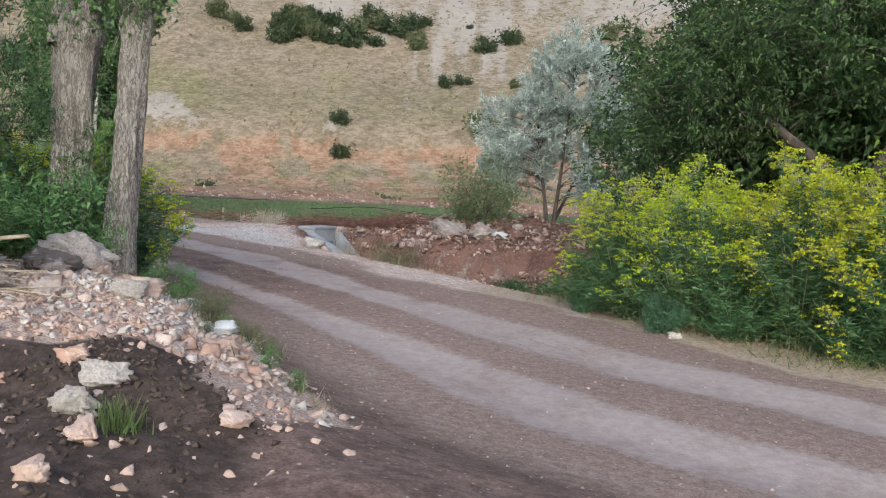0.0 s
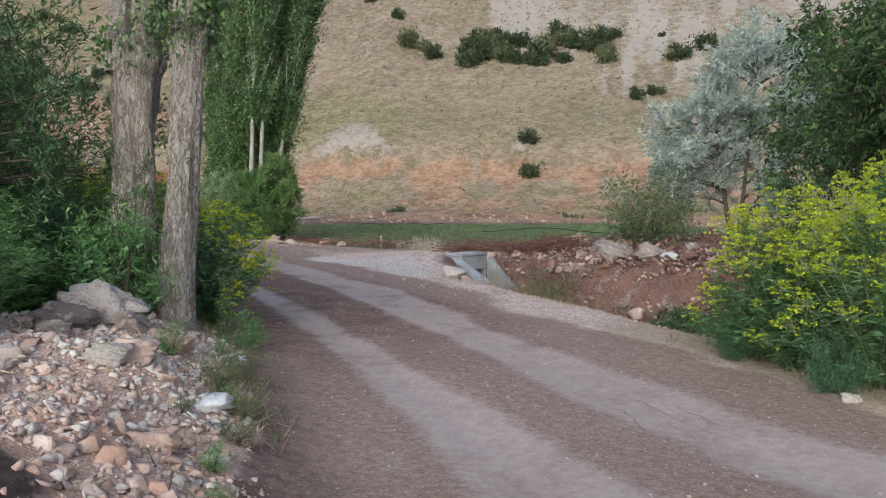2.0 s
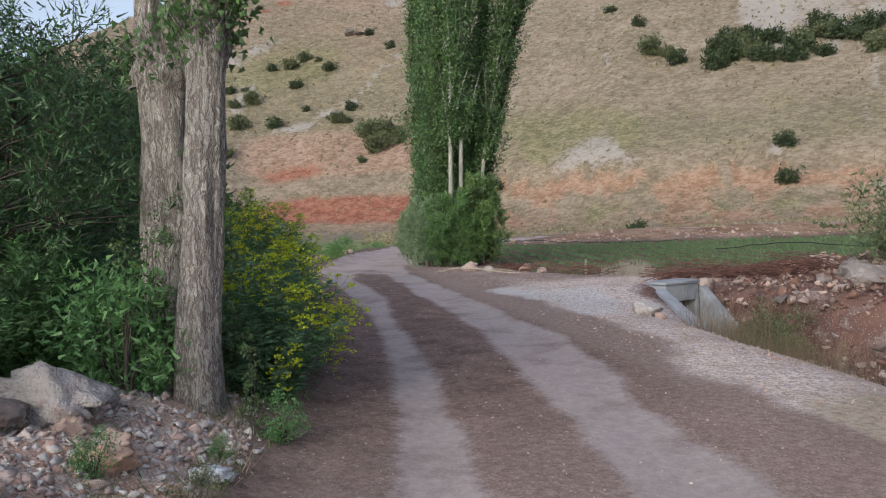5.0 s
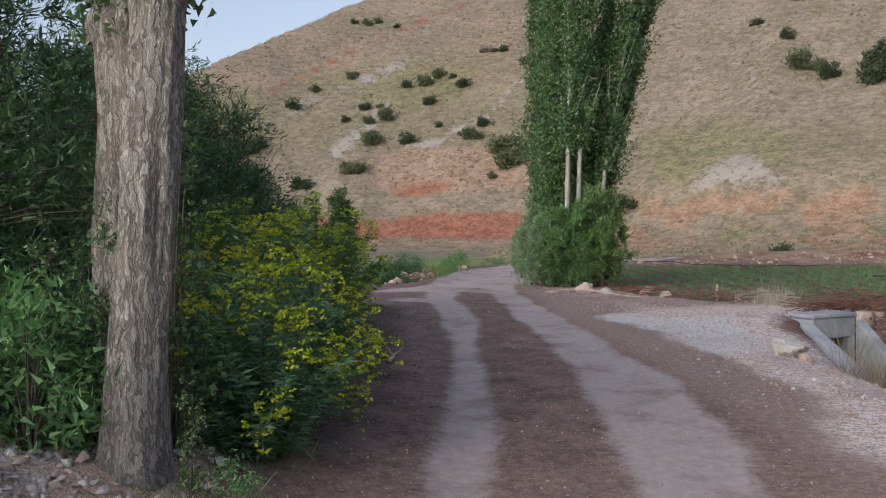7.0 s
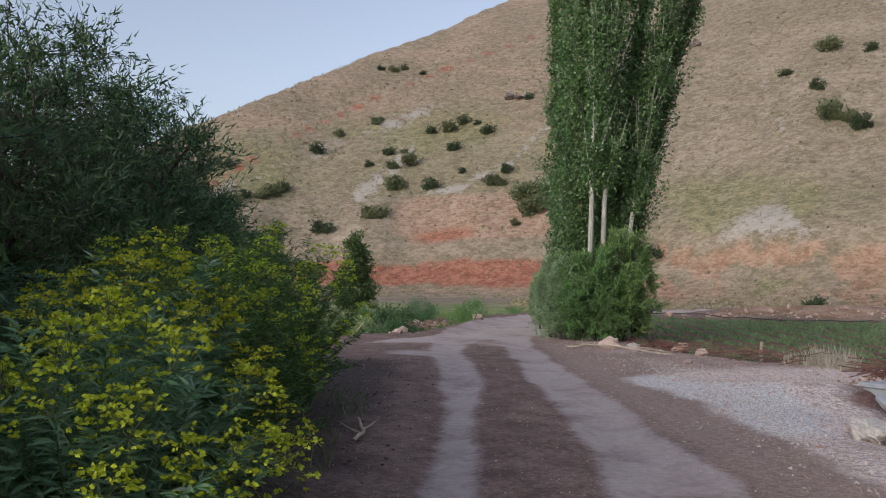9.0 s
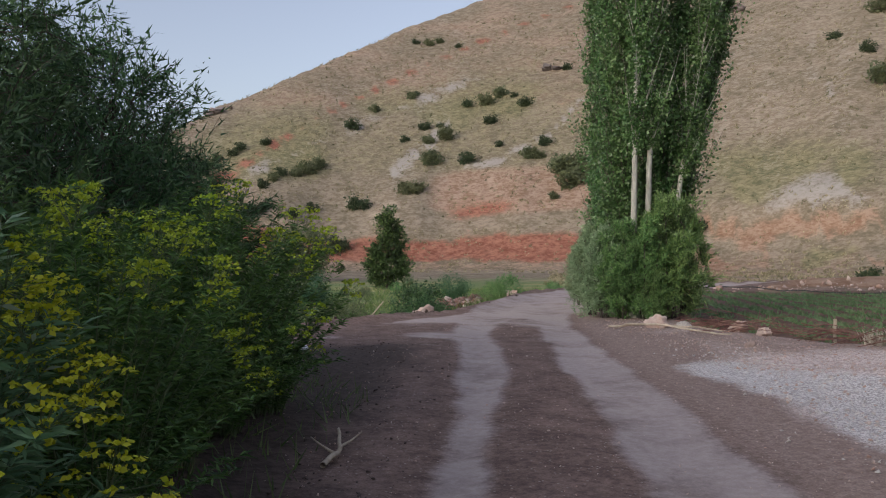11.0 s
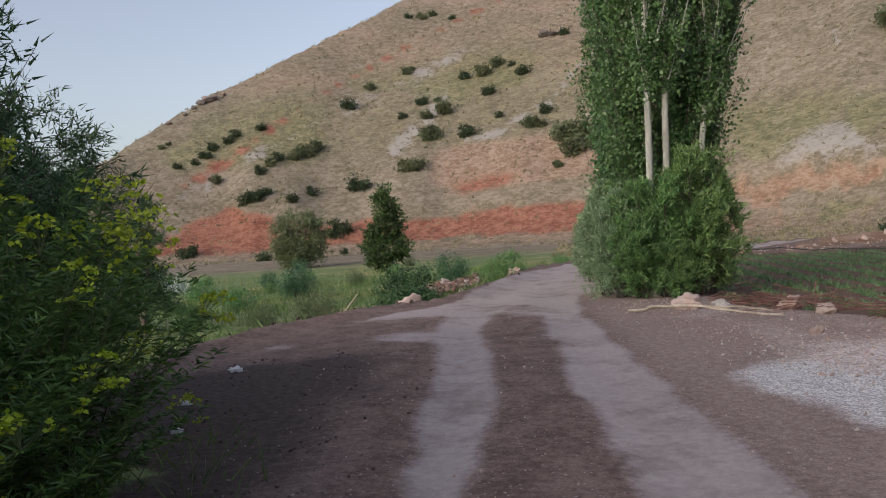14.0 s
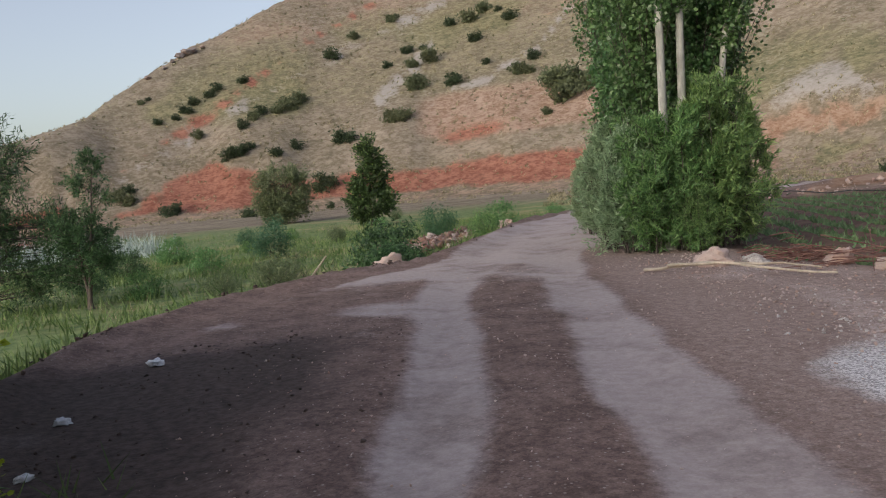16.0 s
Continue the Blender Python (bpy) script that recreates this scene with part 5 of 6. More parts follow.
SLOPE_C = [(76.7, 184, 1.3), (78.4, 183, 1.5), (78.8, 181, 1.4), (79.7, 179, 1.4), (80.2, 176, 1.4), (80.8, 174, 1.0), (81.9, 173, 1.1), (82.8, 183, -0.9), (82.4, 184, 0.7), (75.8, 168, 1.5), (76.2, 166, -1.3),
           (76.8, 163, 1.4), (73.3, 172, -2.0), (74.0, 170, -2.2), (74.7, 168, -1.4), (77.9, 153, 1.7), (77.2, 153, 1.8), (76.5, 154, 1.0), (75.0, 151, 1.4), (73.6, 155, 1.4), (79.6, 165, -1.4), (83.8, 151, 1.2),
           (84.5, 149, -1.7), (83.9, 148, -1.6), (81.5, 141, 1.8), (72.1, 141, 2.3), (76.8, 127, 1.3), (66.0, 245, -2.0), (66.9, 246, 1.4), (65.3, 246, -1.5), (64.1, 240, 1.1), (71.8, 130, 0.8)]
rng = np.random.default_rng(9)
THICKET = [(24.5 + 9.5 * u_, 150 + 4 * math.sin(u_ * 9) + rng.uniform(-3, 8), (1 if k % 3 else -1) * rng.uniform(1.8, 2.9)) for k, u_ in enumerate(rng.uniform(0, 1, 26))]
for k, (a_, r_, w_) in enumerate(SLOPE_A + SLOPE_B + SLOPE_C + THICKET):
    x, y = HUB[0] - math.sin(radians(a_)) * r_, HUB[1] + math.cos(radians(a_)) * r_
    place_plant("slope_bush", SL[k % 2 + (2 if w_ < 0 else 0)], x, y, abs(w_) * 0.95, 47 * k,
                "grey-green bush on the dry slope" if w_ < 0 else "round dark green bush on the dry slope", "bush", "bushes of the slope", -0.25 * abs(w_))


# ---- stones ----
def chip(seed, n=11):
    """An angular broken stone: the hull of a few corners."""
    rng = np.random.default_rng(seed)
    P = unit(rng.normal(size=(n, 3))) * rng.uniform(0.75, 1.15, (n, 1)) * (1, rng.uniform(0.65, 0.95), rng.uniform(0.5, 0.8))
    bm = bmesh.new()
    for p in P:
        bm.verts.new(p)
    bmesh.ops.convex_hull(bm, input=bm.verts[:])
    bmesh.ops.triangulate(bm, faces=bm.faces[:])
    bm.verts.index_update()
    V = np.array([v.co[:] for v in bm.verts])
    Q = np.array([[v.index for v in f.verts] for f in bm.faces])
    bm.free()
    return V, Q


def crag(seed):
    """A rugged rock: a hull of corners, cut finer and roughened."""
    rng = np.random.default_rng(seed)
    bm = bmesh.new()
    for p in unit(rng.normal(size=(16, 3))) * rng.uniform(0.8, 1.15, (16, 1)) * (1, 0.8, 0.62):
        bm.verts.new(p)
    bmesh.ops.convex_hull(bm, input=bm.verts[:])
    bmesh.ops.triangulate(bm, faces=bm.faces[:])
    bmesh.ops.subdivide_edges(bm, edges=bm.edges[:], cuts=6, use_grid_fill=True, smooth=0.0)
    bmesh.ops.triangulate(bm, faces=bm.faces[:])
    off = Vector((seed * 3.1, seed, 0))
    for v in bm.verts:
        layer = v.co.z * 0.8 + v.co.x * 0.35 + 0.12 * noise.noise(v.co * 2 + off)
        v.co *= 1 + 0.20 * noise.noise(v.co * 1.9 + off) + 0.17 * noise.noise(v.co * 4.5 + off) + 0.11 * noise.noise(v.co * 10 + off) + 0.30 * abs((layer * 3.4) % 1.0 - 0.5) + (0.12 if (layer * 5.3) % 1.0 < 0.45 else 0.0)
    bm.verts.index_update()
    V = np.array([v.co[:] for v in bm.verts])
    Q = np.array([[v.index for v in f.verts] for f in bm.faces])
    bm.free()
    return V, Q


def lump(seed):
    """A broken stone with uneven faces and worn edges."""
    rng = np.random.default_rng(seed)
    bm = bmesh.new()
    for p in unit(rng.normal(size=(10, 3))) * rng.uniform(0.8, 1.15, (10, 1)) * (1, rng.uniform(0.65, 0.95), rng.uniform(0.5, 0.8)):
        bm.verts.new(p)
    bmesh.ops.convex_hull(bm, input=bm.verts[:])
    bmesh.ops.triangulate(bm, faces=bm.faces[:])
    bmesh.ops.subdivide_edges(bm, edges=bm.edges[:], cuts=2, use_grid_fill=True, smooth=0.0)
    bmesh.ops.triangulate(bm, faces=bm.faces[:])
    off = Vector((seed * 1.7, 0, seed))
    for v in bm.verts:
        v.co *= 1 + 0.10 * noise.noise(v.co * 2.4 + off) + 0.09 * noise.noise(v.co * 7 + off)
    bm.verts.index_update()
    V = np.array([v.co[:] for v in bm.verts])
    Q = np.array([[v.index for v in f.verts] for f in bm.faces])
    bm.free()
    return V, Q


SMALL = [chip(k, 9) for k in range(12)]
MID = [lump(k + 30) for k in range(10)]
CRUMB = [chip(k + 60, 7) for k in range(8)]
BIG = [crag(k + 20) for k in range(7)]


def spin(rng, V, s):
    a, b = rng.uniform(0, 2 * np.pi), rng.uniform(-0.9, 0.9)
    ca, sa, cb, sb = np.cos(a), np.sin(a), np.cos(b), np.sin(b)
    R_ = np.array([[ca, -sa, 0], [sa, ca, 0], [0, 0, 1]]) @ np.array([[1, 0, 0], [0, cb, -sb], [0, sb, cb]])
    return (V * s) @ R_.T


def stones(name, X, Y, S, mat, label, sink=0.25, shapes=None, seed=1, lift=0.0):
    rng = np.random.default_rng(seed)
    Z = height(np.asarray(X), np.asarray(Y))
    shapes = shapes or SMALL
    parts = []
    for x, y, z, s in zip(X, Y, Z, S):
        V, Q = shapes[rng.integers(len(shapes))]
        parts.append((spin(rng, V, s) + (x, y, z + s * (0.5 - sink) + lift), Q))
    return tagged(new(name, mesh_of(name, *joined(parts), mat)), label, name.replace("_", " "), kind="stuff")


ROCK_ME = {}


def rock(k, x, y, size, mat, label, dz=0.0, turn=0.0, group=""):
    key = (k % 7, mat.name)
    if key not in ROCK_ME:
        ROCK_ME[key] = mesh_of("rock", *BIG[k % 7], mat)
    ob = new("rock", ROCK_ME[key])
    ob.matrix_basis = pose(x, y, ground_z(x, y) + size * 0.28 + dz, 0, 0, turn) @ Matrix.Scale(size, 4)
    return tagged(ob, label, "rock", group)


def scatter(rng, n, x0, x1, y0, y1, keep):
    X, Y = rng.uniform(x0, x1, n), rng.uniform(y0, y1, n)
    ok = keep(X, Y, rng.uniform(0, 1, n))
    return X[ok], Y[ok]


def clumpy_(x, y):
    return smooth(0.36, 0.6, fbm(x * 0.8, y * 0.8, 3, 18))


def side_l(x, y):
    return to_line(x, y, RUT_L)[1]


def side_r(x, y):
    return -to_line(x, y, EDGE_R)[1]


rng = np.random.default_rng(17)
# broken pink stones tipped on the bank
X, Y = scatter(rng, 30000, -7.6, -1.8, 3.0, 8.0, lambda x, y, u: (u < smooth(-0.12, 0.25, in_poly(x, y, RUBBLE) + 0.5 * (fbm(x * 2, y * 2, 3, 14) - 0.5))) & (np.hypot(x + 6.6, y - 7.1) > 0.3))
S = 0.008 + 0.050 * rng.uniform(0, 1, len(X)) ** 3.0
white_ = (np.arange(len(X)) % 5 < 1) | ((Y > 5.0) & (np.arange(len(X)) % 5 < 3))
stones("white_rubble", X[white_], Y[white_], S[white_] * 1.15, M_STONE_W, "whitish stone chips among the rubble on the bank", 0.48, CRUMB, 3)
X, Y, S = X[~white_], Y[~white_], S[~white_]
stones("rubble_stones", X, Y, S, M_STONE, "broken pink and white stones heaped on the road bank", 0.52, CRUMB, 2)
# clods of dug soil
X, Y = scatter(rng, 22000, -6.0, -1.2, 0.6, 4.0, lambda x, y, u: u < smooth(-0.15, 0.3, in_poly(x, y, DUG)) * (0.25 + 0.75 * smooth(0.38, 0.6, fbm(x * 1.6, y * 1.6, 3, 15))))
stones("soil_clods", X, Y, 0.005 + 0.034 * rng.uniform(0, 1, len(X)) ** 2.6, M_CLOD, "dark crumbling clods of dug soil beside the road", 0.45, CRUMB, 4)
X, Y = scatter(rng, 9000, -19.0, -8.0, 9.5, 16.0, lambda x, y, u: (side_l(x, y) > 0.25) & (side_l(x, y) < 3.2) & (to_line(x, y, EDGE_L)[1] < 0.1) & (u < 0.15 + 0.6 * smooth(0.4, 0.6, fbm(x * 1.3, y * 1.3, 3, 16))))
stones("verge_clods", X, Y, 0.005 + 0.026 * rng.uniform(0, 1, len(X)) ** 3, M_CLOD, "dark crumbs of soil beside the wheel tracks", 0.4, CRUMB, 5)
# grit on the roadway, gravel on the verge
X, Y = scatter(rng, 14000, -24, 2.5, 3.2, 21, lambda x, y, u: (side_l(x, y) < 1.6) & (side_r(x, y) < 0.3) & (u < 0.35 + 0.65 * smooth(0.25, 0.6, np.minimum(to_line(x, y, RUT_L)[0], to_line(x, y, RUT_R)[0]))) & (side_r(x, y) > -4.5))
stones("road_grit", X, Y, 0.004 + 0.013 * rng.uniform(0, 1, len(X)) ** 3, M_STONE, "small pale stones strewn over the dirt road", 0.2, SMALL, 6)
X, Y = scatter(rng, 20000, -21, -3.5, 11.0, 21, lambda x, y, u: (u < smooth(0.05, 0.7, side_r(x, y)) * (1 - smooth(4.5, 6.0, side_r(x, y)))) & (in_poly(x, y, FIELD) < -0.2) & ((to_line(x, y, DITCH)[1] < -1.6) | (x < -10.9)))
stones("verge_gravel", X, Y, 0.006 + 0.03 * rng.uniform(0, 1, len(X)) ** 4, M_STONE, "pale pinkish crushed gravel along the road edge", 0.25, CRUMB, 7)
X, Y = scatter(rng, 14000, -16.5, -6.5, 12.0, 20, lambda x, y, u: u < np.exp(-((side_r(x, y) - 0.9) / 0.6) ** 2) * (0.15 + 0.85 * clumpy_(x, y)))
stones("chalk_chips", X, Y, 0.006 + 0.030 * rng.uniform(0, 1, len(X)) ** 2.8, M_STONE_W, "white and bluish stone chips spilled beside the road", 0.3, CRUMB, 13)
# spoil bank beyond the ditch
X, Y = scatter(rng, 14000, -12.5, 1, 16, 27.5, lambda x, y, u: (lambda d: (u < smooth(0.2, 1.2, d) * (1 - smooth(5.5, 7.5, d))))(to_line(x, y, DITCH)[1]))
stones("pale_spoil_stones", X[::4], Y[::4], 0.02 + 0.10 * rng.uniform(0, 1, len(X[::4])) ** 3.5, M_STONE, "pale pinkish stones on the bank beyond the ditch", 0.25, CRUMB, 18)
X, Y = X[np.arange(len(X)) % 4 > 0], Y[np.arange(len(Y)) % 4 > 0]
stones("spoil_stones", X, Y, 0.02 + 0.14 * rng.uniform(0, 1, len(X)) ** 4.5, M_STONE_R, "reddish stones heaped on the bank beyond the ditch", 0.25, CRUMB, 8)
# rubble heap in the bend, stones behind the field
X, Y = rng.normal(-34.0, 2.0, 420), rng.normal(0, 0.55, 420)
stones("heap_stones", X, 22.6 + (X + 34.0) * -0.72 + Y, 0.06 + 0.18 * rng.uniform(0, 1, 420) ** 2, M_STONE_R, "broken bricks and stones in a heap by the bend", 0.2, SMALL, 10, 0.12)
t_, off_ = rng.uniform(0, 1, 700), rng.normal(0.9, 0.5, 700)
stones("field_edge_stones", np.interp(t_, [0, 0.45, 1], [-33.5, -21.7, 2]) - off_ * (t_ < 0.45) * 0.8, np.interp(t_, [0, 0.45, 1], [32.5, 46.5, 49.3]) + off_ * np.where(t_ < 0.45, 0.6, 1), 0.04 + 0.15 * rng.uniform(0, 1, 700) ** 4, M_STONE, "pale stones cleared to the far edge of the field", 0.25, SMALL, 11)

for k, (x, y, sz, m_, text, turn) in enumerate([
        (-6.05, 5.98, 0.34, M_STONE_G, "large layered grey rock beside the trunks", 75), (-5.95, 5.60, 0.25, M_STONE_G, "large grey and reddish rock on the heap", 20),
        (-5.27, 6.08, 0.15, M_STONE, "brown-orange boulder on the heap", 20), (-2.90, 3.06, 0.115, M_STONE_W, "pale rough boulder lying on dark soil", 20), (-3.19, 3.15, 0.08, M_STONE, "pink broken stone on the dug soil", 70),
        (-2.45, 2.50, 0.085, M_STONE, "pink and white split stone standing in the soil", 130), (-2.74, 2.72, 0.105, M_STONE_W, "flat pale stone on the dug soil", 10),
        (-2.26, 2.09, 0.075, M_STONE, "long pinkish stone on the dug soil", 200), (-2.09, 3.00, 0.075, M_STONE, "pink stone at the road edge", 15),
        (-4.66, 5.33, 0.16, M_STONE, "ochre-pink boulder below the poplar", 90),
        (-5.64, 6.20, 0.125, M_STONE, "flat pink boulder below the poplar", 0), 
        (-4.95, 4.55, 0.15, M_STONE, "pink and white boulder on top of the heap", 110), (-5.20, 4.35, 0.14, M_STONE, "pink boulder on top of the heap", 200),
        (-5.80, 6.00, 0.13, M_STONE, "pinkish rock beside the trunks", 35), (-6.25, 6.30, 0.15, M_STONE_G, "grey rock beside the trunks", 300),
        (-5.60, 5.30, 0.13, M_STONE_G, "grey-pink rock on the heap", 170), (-4.60, 5.10, 0.14, M_STONE_W, "pale stone on the heap", 75),
        (-1.05, 8.98, 0.07, M_STONE_W, "white stone at the foot of the shrubs", 0), (-3.3, 4.5, 0.12, M_STONE, "pink stone on the heap", 50),
        (-19.0, 19.85, 0.25, M_STONE, "pinkish boulder at the foot of the poplars", 20), (-17.7, 20.75, 0.2, M_STONE, "pinkish stone at the field corner", 60),
        (-18.45, 20.15, 0.14, M_STONE_W, "pale stone at the field corner", 60), (-18.75, 20.35, 0.16, M_STONE_W, "pale stone at the field corner", 160), (-16.9, 20.6, 0.16, M_STONE, "pinkish stone at the field corner", 160),
        (-8.2, 20.3, 0.42, M_STONE_G, "large grey boulder in the ditch bank", 30), (-8.9, 21.0, 0.38, M_STONE_G, "brown boulder in the ditch bank", 100), (-7.2, 20.2, 0.34, M_STONE_G, "grey boulder in the ditch bank", 210),
        (-10.85, 24.2, 0.15, M_YELLOW, "ochre-yellow block on the spoil bank", 0), (-6.4, 20.2, 0.24, M_STONE_R, "pinkish boulder in the ditch bank", 0),
        (-9.25, 15.45, 0.27, M_STONE_W, "pale earthy boulder at the road edge near the culvert", 40), (-9.6, 15.75, 0.2, M_STONE, "earthy pinkish boulder at the road edge near the culvert", 140), (-8.95, 15.4, 0.12, M_STONE, "pale pinkish stone at the road edge near the culvert", 90),
        (-32.6, 24.2, 0.28, M_STONE, "pale boulder at the road bend", 0), (-25.4, 17.6, 0.3, M_STONE, "pinkish boulder at the meadow edge", 80),
        (-15.5, 18.9, 0.1, M_STONE_R, "reddish stone on the pale gravel", 80)]):
    rock(k, x, y, sz, m_, text, 0, turn)
for k, (a_, r_, sz) in enumerate([(79.5, 205, 1.1), (79.9, 204, 1.5), (80.3, 203, 1.1), (80.8, 201, 0.8), (79.0, 207, 0.7), (82.3, 194, 0.7), (81.3, 198, 0.6), (58.2, 212, 1.8), (57.6, 211, 1.3), (47.0, 232, 2.6), (46.2, 230, 2.0)]):
    rock(k, HUB[0] - math.sin(radians(a_)) * r_, HUB[1] + math.cos(radians(a_)) * r_, sz, M_CRAG, "weathered brown outcrop high on the dry slope", 0, 50 * k, "outcrops of the slope")


# ---- grasses ----
def blades(name, X, Y, H, W, mat, label, seed=1, lean=0.45):
    rng = np.random.default_rng(seed)
    C = np.stack([X, Y, height(X, Y) - 0.01], 1)
    n = len(X)
    D = np.stack([rng.normal(0, lean, n), rng.normal(0, lean, n), np.ones(n)], 1)
    return tagged(new(name, mesh_of(name, *leaves(C, D, H * rng.uniform(0.5, 1.3, n), W * rng.uniform(0.7, 1.3, n), rng), mat)), label, name.replace("_", " "), kind="stuff")


rng = np.random.default_rng(23)


def clumpy(x, y, f=1.3, s=0):
    return smooth(0.36, 0.6, fbm(x * f, y * f, 3, s))


X, Y = scatter(rng, 26000, -9, 3.2, 7, 15, lambda x, y, u: u < smooth(0.05, 0.5, side_r(x, y)) * (1 - smooth(1.6, 3.0, side_r(x, y))) * (0.3 + 0.7 * clumpy(x, y, 1.3, 3)))
blades("dry_grass", X, Y, 0.08, 0.006, M_STRAW, "short trampled straw along the road edge", 1, 1.6)
X, Y = scatter(rng, 7000, -3.2, 3.2, 7, 12, lambda x, y, u: u < smooth(0.35, 0.8, side_r(x, y)) * (1 - smooth(1.2, 1.8, side_r(x, y))))
blades("dry_verge_grass", X, Y, 0.24, 0.006, M_STRAW, "dry bent grass under the yellow shrubs", 2, 1.7)
X, Y = scatter(rng, 6000, -3.2, 3.2, 7, 12, lambda x, y, u: u < smooth(0.5, 0.9, side_r(x, y)) * (1 - smooth(1.2, 1.8, side_r(x, y))) * clumpy(x, y, 1.5, 6))
blades("verge_grass", X, Y, 0.20, 0.010, M_GRASS, "low green grass and weeds under the yellow shrubs", 12, 0.9)
X, Y = scatter(rng, 60000, -10.2, -5.0, 15.2, 19.2, lambda x, y, u: u < np.exp(-(((x + 8.1) / 0.9) ** 2 + ((y - 16.8) / 0.6) ** 2)) * (x > -9.1) * (0.3 + 0.7 * clumpy(x, y, 1.6, 61)))
blades("ditch_grass", X, Y, 0.85, 0.010, M_DRYSTALK, "tall brown dry grass in the ditch mouth", 3, 0.3)
X, Y = scatter(rng, 16000, -7.2, -2.2, 3.6, 8, lambda x, y, u: u < np.exp(-((in_poly(x, y, RUBBLE) - 0.05) / 0.22) ** 2) * clumpy(x, y, 2.2, 4) * (side_l(x, y) < 1.9))
blades("green_rubble_grass", X[::2], Y[::2], 0.16, 0.009, M_GRASS, "thin green grass at the foot of the rubble", 14, 0.8)
blades("rubble_grass", X[1::2], Y[1::2], 0.17, 0.008, M_STRAW, "dry and green grass tufts at the foot of the rubble", 4, 1.0)
X, Y = rng.normal(-2.47, 0.055, 200), rng.normal(2.70, 0.05, 200)
blades("green_tuft", X, Y, 0.15, 0.007, M_GRASS, "fresh green grass tuft on dark soil", 5, 0.3)
X, Y = scatter(rng, 110000, -75, -15.5, 5, 34, lambda x, y, u: u < (to_line(x, y, EDGE_L)[1] > 0.25) * (0.12 + 0.88 * clumpy(x, y, 0.5, 5)) * smooth(-80, -18, x))
blades("meadow_grass", X, Y, 0.30, 0.032, M_MEADOW, "rough green meadow grass below the road", 6, 0.5)
X, Y = scatter(rng, 14000, -75, -15.5, 5, 34, lambda x, y, u: u < (to_line(x, y, EDGE_L)[1] > 0.25) * clumpy(x, y, 0.35, 9))
blades("meadow_straw", X[::2], Y[::2], 0.2, 0.02, M_STRAW, "dry straw patches in the meadow", 7, 0.5)
X, Y = scatter(rng, 14000, -66, -50, 2, 19, lambda x, y, u: u < np.exp(-(((x + 58.5 - 1.2 * np.sin(y * 0.4)) / 2.4) ** 2)) * smooth(2, 5, y) * (1 - smooth(15, 18, y)))
blades("silver_reeds", X, Y, 1.15, 0.07, M_SILVER, "belt of silvery grey reeds in the meadow", 8, 0.45)
X, Y = scatter(rng, 5000, -15, -6.8, 5, 12, lambda x, y, u: (side_l(x, y) > 0.95) & (u < 0.6))
blades("shade_grass", X, Y, 0.22, 0.014, M_GRASS, "thin grass in the shade under the shrubs", 9, 0.6)

# crumbling fringe of soil along the meadow side of the road
X, Y = scatter(rng, 9000, -31, -15, 10.2, 24, lambda x, y, u: u < np.exp(-((to_line(x, y, EDGE_L)[1] - 0.1) / 0.22) ** 2) * (0.2 + 0.8 * clumpy(x, y, 1.1, 19)))
stones("fringe_clods", X, Y, 0.012 + 0.05 * rng.uniform(0, 1, len(X)) ** 2.2, M_CLOD, "brown soil clods along the meadow side of the road", 0.35, CRUMB, 21)

# crop rows
rows_, steps_ = np.meshgrid(np.arange(-40, 75), np.arange(-60, 60, 0.21), indexing="ij")
q_ = rows_ * 0.75 / np.hypot(0.55, 0.83)
CX, CY = 0.55 * q_ + 0.834 * steps_ - 16, 0.83 * q_ - 0.552 * steps_ + 22
CX, CY = CX.ravel() + rng.normal(0, 0.05, CX.size), CY.ravel() + rng.normal(0, 0.04, CX.size)
ok = (in_poly(CX, CY, FIELD) > 0.4) & (rng.uniform(0, 1, CX.size) < 0.72 + 0.22 * smooth(1, 9, in_poly(CX, CY, FIELD)))
CX, CY = np.repeat(CX[ok], 20), np.repeat(CY[ok], 20)
CX, CY = CX + rng.normal(0, 0.11, CX.size), CY + rng.normal(0, 0.11, CX.size)
blades("crop_rows", CX, CY, 0.17, 0.046, M_CROP, "low green crop growing in rows on red soil", 10, 0.9)

# tussocks and low scrub over the whole slope
for key, n, L_, mat, text, sd in (("slope_tussocks", 24000, 0.42, M_TUSSOCK, "dry grass tussocks over the hillside", 31), ("slope_scrub", 9000, 0.42, M_SCRUB, "low grey-green scrub over the hillside", 32)):
    rng = np.random.default_rng(sd)
    A_, R_ = rng.uniform(3, 100, n), np.exp(rng.uniform(np.log(62), np.log(330), n))
    X, Y = HUB[0] - np.sin(np.radians(A_)) * R_, HUB[1] + np.cos(np.radians(A_)) * R_
    ok = (rng.uniform(0, 1, n) < 0.25 + 0.75 * clumpy(X, Y, 0.12, sd)) & (in_poly(X, Y, FIELD) < -1) & ((hill(X, Y)[1] > -55) & (A_ < 58) | (hill(X, Y)[1] > -12))
    ok &= R_ < 265
    X, Y, R_ = np.repeat(X[ok], 6), np.repeat(Y[ok], 6), np.repeat(R_[ok], 6)
    X, Y = X + rng.normal(0, 0.16, X.size), Y + rng.normal(0, 0.16, X.size)
    blades(key, X, Y, L_ * 0.8 * (0.5 + R_ / 220), L_ * 0.34 * (0.5 + R_ / 220), mat, text, sd, 0.6)


